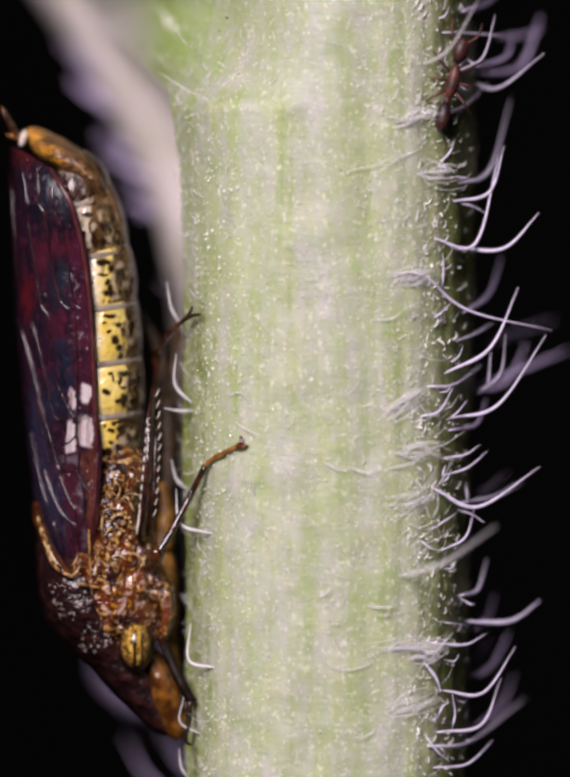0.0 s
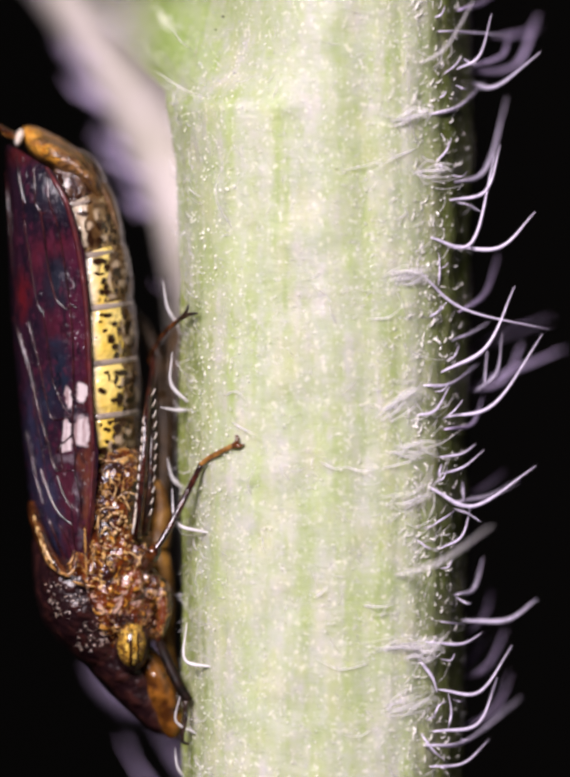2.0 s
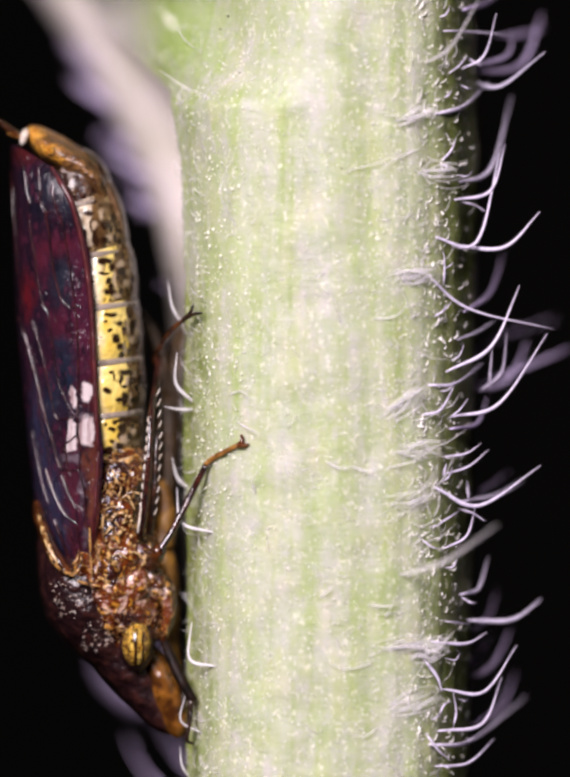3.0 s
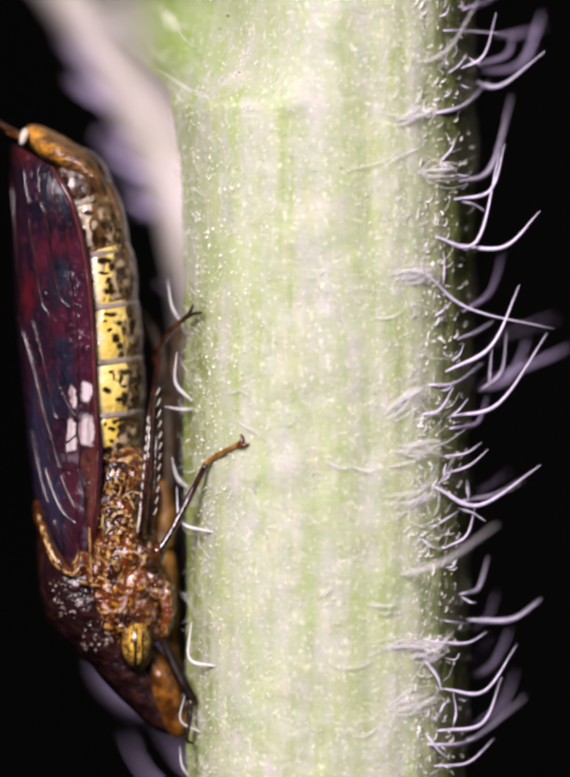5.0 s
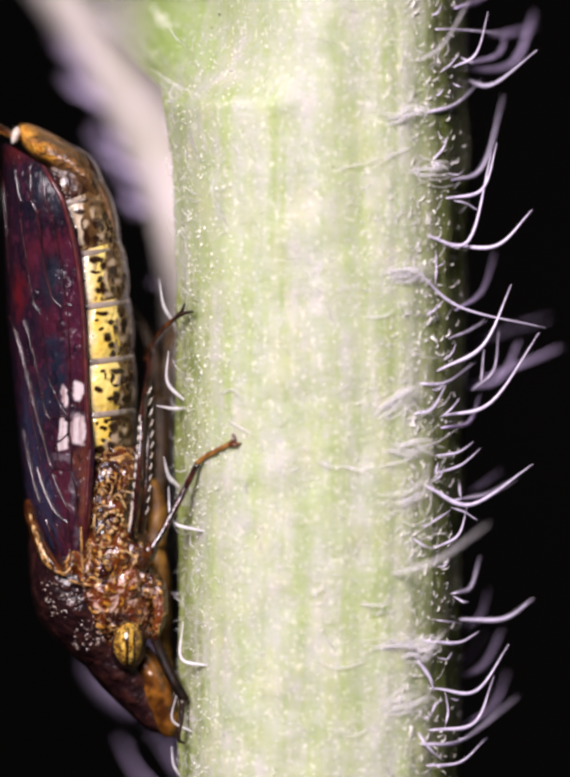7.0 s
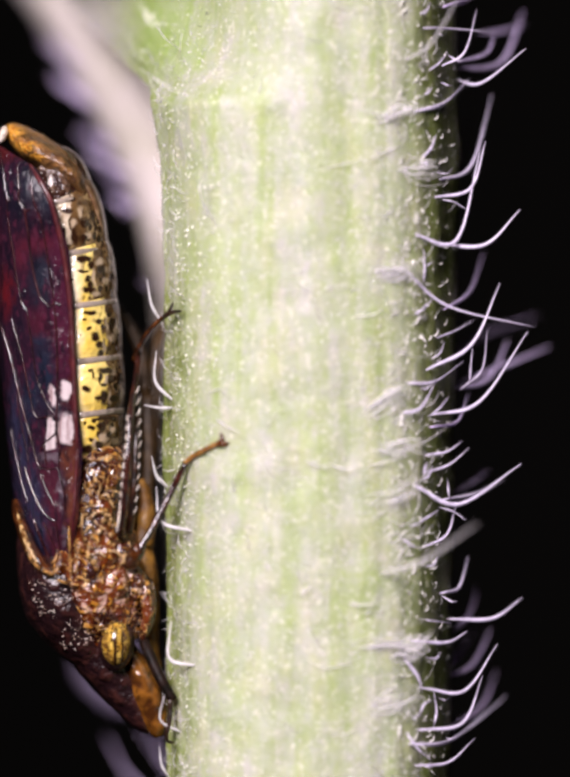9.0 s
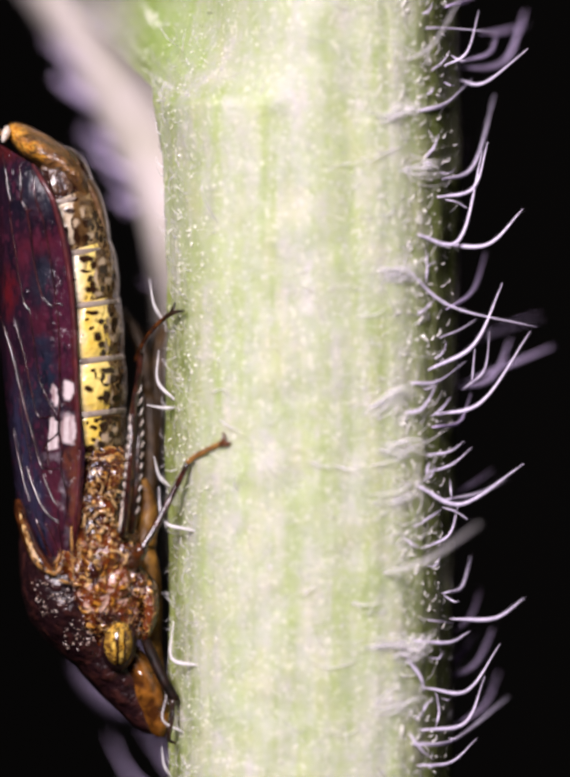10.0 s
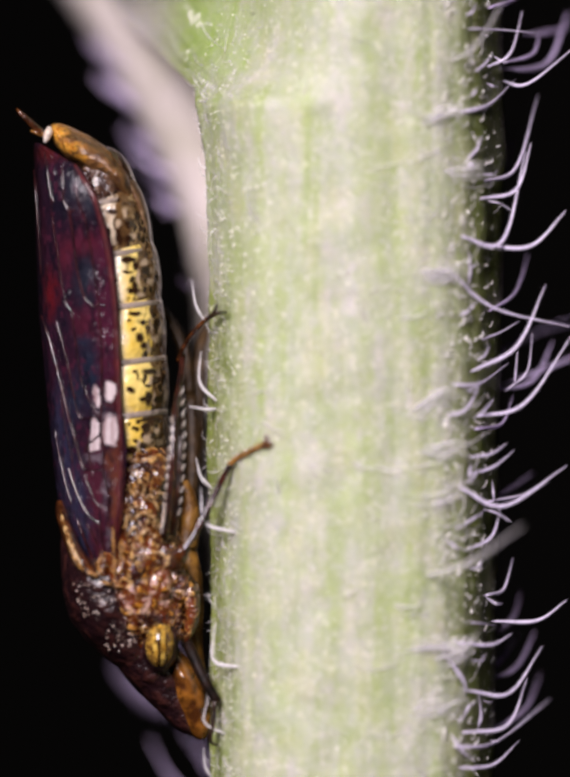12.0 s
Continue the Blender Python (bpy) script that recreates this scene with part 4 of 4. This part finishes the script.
def wing_back(v):
    return np.interp(v, (292, 320, 500, 640, 750, 900, 1010, 1080, 1150), (14, 14, 18, 24, 35, 50, 62, 76, 100))


def wing_point(s, v, lift=0.0, far=False):
    """s from the ridge of the back (0) to the free edge over the belly (1)."""
    l, r = wing_back(v), wing_edge(v)
    deep = min(1.0, 0.25 + (r - l) / 165) * 0.87
    a = s * 1.45
    p = G(l + (r - l) * (1 - math.cos(a)) / (1 - math.cos(1.45)), v, BODY_Y - (deep + lift) * math.sin(a) / math.sin(1.45))
    p.x -= lift * 0.5 * math.cos(a)
    if far:
        p.y = 2 * BODY_Y - p.y
    return p


def wing_mesh(far):
    rows, cols = 70, 26
    verts, faces = [], []
    for lift in (0.0, -0.02):
        for i in range(rows + 1):
            v = 292 + (1150 - 292) * i / rows
            for k in range(cols + 1):
                s = k / cols
                wave = 0.006 * math.sin(s * 26) + 0.010 * noise.noise(Vector((s * 5, v * 0.012, 2)))
                verts.append(wing_point(s, v, lift + (wave if lift == 0 else 0), far))
    w = cols + 1
    top = (rows + 1) * w
    for i in range(rows):
        for k in range(cols):
            a = i * w + k
            faces.append((a, a + 1, a + w + 1, a + w))
            faces.append((top + a, top + a + w, top + a + w + 1, top + a + 1))
    ring = list(range(w)) + [i * w + cols for i in range(1, rows + 1)] + [rows * w + k for k in range(cols - 1, -1, -1)] + [i * w for i in range(rows - 1, 0, -1)]
    for i, a in enumerate(ring):
        b = ring[(i + 1) % len(ring)]
        faces.append((a, top + a, top + b, b))
    return verts, faces


wing = part("wing", wing_mesh(False), M_WING, hopper, "dark purple forewing with white spots")
part("wing", wing_mesh(True), M_WING, hopper, "dark purple forewing folded on the far side")


def vein(rows, r=3.0, material=M_VEIN):
    """A raised, beaded vein through points (u, v) of the near wing."""
    pts = []
    for u, v in rows:
        l, e = wing_back(v), wing_edge(v)
        c = 1 - min(max((u - l) / max(e - l, 1), 0), 1) * (1 - math.cos(1.45))
        pts.append(wing_point(math.acos(c) / 1.45, v, 0.008))
    n = 20 * len(pts)
    line = bow(pts, n)
    radii = [0.62 * r / 149 * (1 + 0.15 * noise.noise(p * 5.0) + 0.06 * noise.noise(p * 15.0)) * min(1.0, 0.5 + 6 * min(i, n - i) / n) for i, p in enumerate(line)]
    return part("vein", tube(line, radii, 8), material, wing, "raised maroon vein")


vein([(30, 640), (42, 672), (56, 720), (72, 785), (86, 842), (100, 890), (112, 935), (120, 952)], 4.4)
vein([(36, 310), (43, 350), (50, 395), (57, 413)], 3.0)
vein([(53, 443), (58, 480), (65, 520), (70, 560), (78, 600), (82, 618), (92, 632)], 3.6)
vein([(50, 395), (52, 420), (53, 443)], 2.0)
vein([(72, 338), (75, 380), (76, 410), (86, 428), (90, 450), (95, 480), (98, 510), (104, 550), (113, 588), (121, 608), (138, 624)], 3.6)
vein([(95, 334), (101, 365), (104, 405), (118, 445), (125, 475), (133, 520), (140, 570), (146, 612)], 3.0)
vein([(86, 428), (92, 431), (98, 428)], 2.4)
vein([(14, 345), (18, 390), (24, 470), (30, 560)], 1.8)
vein([(42, 535), (41, 580), (40, 620)], 2.0)
vein([(92, 632), (96, 660), (104, 720), (112, 770), (121, 792)], 2.2)
vein([(60, 648), (72, 690), (85, 740), (95, 790), (105, 835), (113, 848)], 3.0)
vein([(138, 624), (150, 617), (160, 622)], 2.6)
vein([(146, 612), (152, 690), (153, 780), (152, 830), (152, 875), (158, 910), (156, 950), (168, 1010), (172, 1110)], 3.6)
vein([(113, 848), (130, 846), (148, 842)], 2.6)
vein([(121, 792), (132, 818), (148, 842)], 2.4)
vein([(152, 875), (140, 888), (127, 898), (118, 914)], 3.0)
vein([(127, 898), (129, 920), (131, 945)], 3.0)
vein([(114, 946), (132, 950), (156, 950)], 2.8)
vein([(98, 338), (126, 385), (141, 415), (156, 470), (166, 520), (177, 600), (183, 680), (186, 760), (189, 830), (194, 910)], 9.0, M_EDGE)
vein([(194, 910), (190, 980), (186, 1050), (180, 1130)], 6.0, M_EDGE)
vein([(86, 945), (99, 985), (114, 1020), (130, 1043), (150, 1058)], 4.0)
vein([(104, 1050), (116, 1082), (129, 1114), (141, 1144)], 5.2)
vein([(70, 800), (78, 850), (88, 900), (96, 940)], 2.2)
vein([(58, 870), (68, 925), (82, 985), (93, 1020)], 2.6)
vein([(118, 960), (134, 1000), (150, 1030)], 2.2)
vein([(126, 1060), (140, 1090), (152, 1120)], 2.6)
vein([(150, 1058), (154, 1085), (158, 1115)], 2.6)

# thorax, back plate, head
thorax = part("thorax", loft([(225, 905, 40, 95, BODY_Y), (235, 950, 70, 118, BODY_Y), (228, 1040, 78, 132, BODY_Y), (228, 1120, 88, 136, BODY_Y), (228, 1200, 98, 130, BODY_Y), (246, 1260, 96, 112, BODY_Y), (262, 1310, 70, 80, BODY_Y)], 36, 48, 0.10, 2), M_THORAX, hopper, "gold and brown mottled thorax")
for u, v, a, b, y, s in ((228, 965, 0.26, 0.18, -0.66, 1), (235, 1048, 0.36, 0.21, -0.72, 2), (238, 1120, 0.20, 0.24, -0.74, 3), (285, 1118, 0.20, 0.22, -0.62, 4), (262, 1180, 0.24, 0.24, -0.66, 5),
                         (304, 1178, 0.26, 0.20, -0.50, 6), (190, 1158, 0.26, 0.16, -0.70, 7), (160, 1142, 0.22, 0.12, -0.66, 8), (222, 1190, 0.20, 0.20, -0.70, 9), (265, 968, 0.22, 0.14, -0.60, 10)):
    part("thorax_plate", blob(G(u, v, y + 0.12), a, b, 0.15, 0.15, -1, 14, 20, 0.22, s), M_THORAX, thorax)
notum = part("back_plate", loft([(96, 1040, 22, 24, BODY_Y + 0.1), (112, 1095, 46, 52, BODY_Y + 0.05), (140, 1160, 74, 118, BODY_Y), (168, 1225, 82, 122, BODY_Y), (202, 1285, 66, 98, BODY_Y), (232, 1330, 46, 70, BODY_Y)], 30, 44, 0.05, 9), M_NOTUM, hopper, "blackish brown back plate with pale grains")
shoulder = part("shoulder", loft([(66, 1012, 6, 10, BODY_Y - 0.25), (72, 1040, 12, 22, BODY_Y - 0.35), (88, 1085, 14, 30, BODY_Y - 0.55), (110, 1130, 14, 30, BODY_Y - 0.72), (138, 1162, 10, 20, BODY_Y - 0.8)], 24, 20, 0.1, 33), M_LEG, hopper, "amber edged shoulder at the wing root")
# a pale tube shaped like the shoulder's glint, added in its place
part("shoulder_glint", tube(bow([G(70, 1034, -0.33), G(80, 1066, -0.52), G(94, 1104, -0.72), G(112, 1138, -0.82)], 14), [0.010, 0.034, 0.036, 0.014], 8), M_RIDGE, shoulder, "pale streak added for the glint on the shoulder")
# gold struts; the one from (92, 1112) also stands in for the shoulder's highlight
for pts, r in ((((176, 1066), (178, 1115), (181, 1168)), 4.0), (((196, 1100), (193, 1130), (190, 1160)), 3.5), (((160, 1118), (158, 1142), (146, 1158), (130, 1156), (122, 1146)), 4.5),
               (((92, 1112), (104, 1136), (124, 1154), (146, 1164)), 5.0), (((150, 1172), (176, 1180), (200, 1184)), 4.5), (((140, 1142), (150, 1130), (154, 1112)), 3.5)):
    part("wing_root", tube(bow([G(u, v, -0.80) for u, v in pts], 14), [0.45 * r / 149, 0.75 * r / 149, 0.6 * r / 149, 0.35 * r / 149], 8), M_GOLD, wing, "gold strut at the wing root")
for pts, r in ((((204, 1096), (203, 1050), (212, 1026), (240, 1024)), 3.2), (((246, 1000), (262, 994), (280, 998)), 3.0), (((236, 1012), (252, 1000), (264, 1022), (268, 1034)), 2.8),
               (((222, 948), (228, 968), (240, 982), (234, 1004)), 4.0), (((262, 1112), (282, 1124), (290, 1142)), 3.4), (((206, 1100), (222, 1108), (244, 1104)), 3.2),
               (((216, 1126), (236, 1118), (252, 1128)), 3.2), (((276, 1150), (284, 1136), (290, 1122)), 3.0), (((205, 925), (230, 932), (262, 922)), 4.0), (((212, 990), (222, 998), (228, 992)), 3.0)):
    part("thorax_ridge", tube(bow([G(u, v, -0.815) for u, v in pts], 12), [0.35 * r / 149, 0.75 * r / 149, 0.35 * r / 149], 7), M_RIDGE, thorax, "pale gold ridge")
for k in range(26):
    u, v = 212 + 9.5 * (k % 6) + 3 * math.sin(k * 2.3), 1040 + 13 * (k // 6) + 4 * math.sin(k * 1.7)
    part("thorax_fleck", blob(G(u, v, -0.81), 0.022 + 0.012 * math.sin(k * 3.1), 0.030, 0.025, math.sin(k), -1, 5, 8, 0.3, k), M_RIDGE, thorax)
head = part("head", loft([(214, 1290, 58, 80, BODY_Y), (244, 1335, 56, 74, BODY_Y), (278, 1385, 46, 58, BODY_Y), (308, 1430, 36, 44, BODY_Y), (332, 1468, 24, 28, BODY_Y), (342, 1484, 8, 10, BODY_Y)], 30, 40, 0.05, 12), M_NOTUM, hopper, "dark head narrowing to an amber snout")
part("snout", loft([(292, 1318, 18, 46, BODY_Y - 0.05), (308, 1356, 32, 54, BODY_Y - 0.05), (328, 1398, 39, 53, BODY_Y - 0.05), (342, 1440, 35, 42, BODY_Y - 0.05), (350, 1474, 22, 28, BODY_Y - 0.05), (354, 1494, 8, 11, BODY_Y - 0.05)], 22, 30, 0.10, 14), M_SNOUT, head, "amber translucent snout")
part("eye_ring", blob(G(270, 1302, -0.36), 0.37, 0.25, 0.22, 0.02, -1, 16, 24), M_NOTUM, head, "dark rim round the eye")
part("eye", blob(G(270, 1300, -0.44), 0.315, 0.200, 0.24, 0.02, -1, 16, 24), M_EYE, head, "golden eye with dark upright stripes")
part("cheek", loft([(318, 1160, 8, 20, -0.2), (330, 1190, 18, 30, -0.25), (334, 1235, 17, 32, -0.28), (328, 1275, 12, 24, -0.28), (322, 1300, 5, 10, -0.28)], 16, 20, 0.15, 20), M_THORAX, head)


def grains(count, seed):
    rng = random.Random(seed)
    rows = np.array(((140, 1160, 74, 126), (168, 1225, 82, 122), (202, 1285, 66, 98), (232, 1330, 46, 70)), float)
    for _ in range(count):
        w = rng.uniform(0.0, 2.4)
        u, v, a, b = (np.interp(w, range(4), rows[:, k]) for k in range(4))
        k = min(int(w), 2)
        d = Vector((rows[k + 1][0] - rows[k][0], rows[k + 1][1] - rows[k][1])).normalized()
        c = rng.uniform(-0.72, 0.6)
        r = rng.uniform(0.005, 0.012)
        p = G(u + d.y * a * c, v - d.x * a * c, BODY_Y - b / 149 * math.sqrt(1 - c * c) - 0.012)
        part("grain", blob(p, r, r * 1.2, r, rings=5, sides=7), M_GRAIN, notum)


grains(190, 5)


# legs
def limb(name, rows, r0, r1, material, parent, label="", sides=10):
    pts = [G(*p) for p in rows]
    return part(name, tube(bow(pts, 4 * len(pts)), [r0 / 149, (r0 + r1) * 0.55 / 149, r1 / 149], sides), material, parent, label)


def leg_parts():
    mid = limb("middle_leg", [(300, 1140, -0.55), (312, 1118, -0.85), (320, 1108, -0.95)], 17, 13, M_LEG, hopper, "thin brown middle leg reaching onto the stem")
    limb("tibia", [(316, 1114, -0.93), (345, 1068, -0.88), (385, 990, -0.84), (412, 936, -0.88)], 7, 6, M_SHIN, mid)
    limb("tarsus", [(410, 938, -0.88), (428, 924, -0.95), (450, 912, -1.05), (478, 898, -1.16)], 5.5, 5.5, M_TARSUS, mid)
    limb("claw", [(476, 900, -1.16), (484, 890, -1.19), (482, 878, -1.17)], 6, 3, M_LEG, mid)
    limb("claw", [(476, 900, -1.16), (488, 900, -1.20), (498, 898, -1.18)], 6, 3, M_LEG, mid)
    hind = limb("hind_leg", [(296, 1078, -0.62), (303, 1030, -0.74), (309, 960, -0.78), (312, 880, -0.70), (316, 800, -0.2)], 8, 6, M_DARKLEG, hopper, "brown spined hind leg folded along the belly")
    shin = limb("tibia", [(278, 1088, -0.70), (284, 1040, -0.86), (292, 960, -0.88), (296, 900, -0.84), (301, 830, -0.68), (310, 770, -0.2), (316, 708, 0.3)], 7.5, 6.5, M_SHIN, hind, "dark maroon shin edged with pale spines")
    limb("tarsus", [(304, 732, 0.2), (320, 697, 0.0), (345, 664, -0.35), (370, 642, -0.56)], 5, 4.6, M_LEG, hind)
    limb("claw", [(366, 645, -0.56), (379, 632, -0.64), (385, 615, -0.66)], 4.5, 2.2, M_DARKLEG, hind)
    limb("claw", [(366, 645, -0.56), (386, 635, -0.70), (403, 633, -0.80)], 4.5, 2.2, M_DARKLEG, hind)
    for i in range(12):
        v = 800 + i * 22
        u = np.interp(v, (800, 900, 1000, 1085), (310, 315, 309, 300))
        part("spine", tube([G(u, v, -0.74), G(u + 4, v - 6, -0.82), G(u + 8, v - 16, -0.84)], [0.014, 0.011, 0.004], 5), M_TIP, hind)
    for i in range(11):
        v = 850 + i * 19
        u = np.interp(v, (850, 900, 960, 1040, 1088), (295, 291, 286, 278, 273))
        part("spine", tube([G(u, v + 7, -0.92), G(u - 1, v, -0.94), G(u, v - 8, -0.92)], [0.005, 0.012, 0.005], 6), M_TIP, shin)
    part("ridge", tube([G(273, 1076, -0.90), G(277, 1050, -0.92), G(280, 1024, -0.92)], [0.012, 0.018, 0.010], 6), M_TIP, shin, "pale ridge of the shin")
    fore = limb("fore_leg", [(326, 1298, -0.30), (340, 1330, -0.45), (362, 1376, -0.55), (385, 1416, -0.55)], 11, 10, M_BLACKLEG, hopper, "black brown fore leg held against the stem")
    limb("tibia", [(380, 1414, -0.6), (378, 1450, -0.6), (372, 1485, -0.6)], 6, 4.5, M_DARKLEG, fore)
    limb("claw", [(372, 1483, -0.6), (374, 1497, -0.6), (386, 1502, -0.6)], 4.5, 2.5, M_DARKLEG, fore)
    far = limb("hind_leg", [(312, 1090, 0.75), (330, 1000, 0.8), (334, 900, 0.85), (330, 800, 0.95)], 14, 12, M_FARLEG, hopper, "brown hind leg of the far side, tucked behind the belly")
    limb("tibia", [(330, 800, 0.95), (318, 720, 1.0), (290, 655, 1.1), (240, 600, 1.1)], 11, 8, M_FARLEG, far)
    limb("middle_leg", [(362, 660, 1.5), (348, 720, 1.25), (345, 850, 1.0), (342, 960, 0.9)], 10, 11, M_FARLEG, hopper, "brown middle leg of the far side")
    limb("coxa", [(318, 975, 0.3), (328, 1010, 0.2), (330, 1050, 0.12), (322, 1105, 0.1)], 10, 24, M_COXA, hopper, "amber leg base under the thorax")
    limb("coxa", [(318, 1110, 0.2), (332, 1160, 0.15), (338, 1230, 0.15), (340, 1300, 0.2), (352, 1390, 0.3)], 24, 12, M_COXA, hopper, "amber leg base under the thorax")


leg_parts()

# tail bristle, which flicks
TAIL_PIVOT = G(30, 272, BODY_Y - 0.3)


def tail_bristle():
    ob = part("tail_bristle", tube([Vector((0, 0, 0)), Vector((-0.10, 0, 0.0)), Vector((-0.24, 0, 0.01)), Vector((-0.40, 0, 0.02)), Vector((-0.47, 0, 0.03))], [0.05, 0.05, 0.04, 0.028, 0.008], 10),
              M_LEG, None, "brown bristle at the tail")
    ob.parent = hopper
    ob.matrix_parent_inverse = Matrix.Translation(-hopper.location)
    return ob


bristle = tail_bristle()
part("tail_stub", tube([G(34, 276, BODY_Y - 0.3), G(20, 272, BODY_Y - 0.3), G(8, 268, BODY_Y - 0.3)], [0.04, 0.03, 0.015], 8), M_TARSUS, tail_end)


# ---- the ant that climbs away ----
def ant_thing():
    e = new("ant")
    e.empty_display_size = 0.001
    tagged(e, "small rust red ant climbing the hairy stem", "ant")
    part("gaster", blob(Vector((0, -0.05, 0.10)), 0.21, 0.10, 0.10, 0, -1, dent=0.1), M_ANT_DARK, e, "dark hind body")
    part("waist", blob(Vector((0.01, -0.02, 0.32)), 0.09, 0.05, 0.05, 0, -1), M_ANT, e)
    part("thorax", blob(Vector((0.03, -0.04, 0.60)), 0.26, 0.085, 0.09, 0.05, -1, dent=0.2), M_ANT, e)
    part("head", blob(Vector((0.05, -0.05, 1.02)), 0.19, 0.105, 0.09, 0.05, -1, dent=0.1), M_ANT_DARK, e)
    for sx in (-1, 1):
        for z, dz in ((0.46, -0.28), (0.58, 0.0), (0.72, 0.25)):
            a = Vector((0.03 + sx * 0.07, 0.0, z))
            part("leg", tube(bow([a, a + Vector((sx * 0.16, -0.10, dz * 0.5)), a + Vector((sx * 0.30, 0.08, dz))], 8), [0.022, 0.018, 0.008], 6), M_ANT, e)
        a = Vector((0.06 + sx * 0.06, -0.08, 1.14))
        part("feeler", tube(bow([a, a + Vector((sx * 0.12, -0.05, 0.12)), a + Vector((sx * 0.14, 0.0, 0.30))], 8), [0.016, 0.012], 6), M_ANT, e)
    return e


ant = ant_thing()


# ---- what moves ----
def motions():
    walk(bristle, [(t, Matrix.Translation(TAIL_PIVOT * MM) @ pose(0, 0, 0, 0, a, 0)) for t, a in (
        (0.0, 58), (0.1, 26), (0.5, 28), (1.0, 26), (1.5, 30), (2.0, 28), (2.4, 34), (2.5, 66), (2.7, 40), (3.0, 32), (5.0, 28), (5.5, 30),
        (6.0, 30), (6.5, 36), (7.0, 30), (9.0, 30), (10.0, 28), (11.0, 30), (11.5, 34), (11.8, 44), (11.9, 58), (12.0, 40))])
    rows = []
    for t, u, v, lean in ((0.0, 886, 250, 12), (0.1, 882, 235, 12), (0.2, 878, 214, 10), (0.3, 888, 182, 4), (0.4, 890, 132, 2), (0.5, 892, 72, 2), (0.6, 900, 45, 4),
                          (0.7, 902, 48, 4), (0.8, 904, -45, 0), (1.0, 906, -190, 0), (1.5, 906, -330, 0), (3.0, 904, -420, 0), (12.0, 900, -520, 0)):
        rows.append((t, Matrix.Translation(G(u, v, -1.08 + 0.009 * (u - 886)) * MM) @ pose(0, 0, 0, 0, lean, 0)))
    walk(ant, rows)


motions()
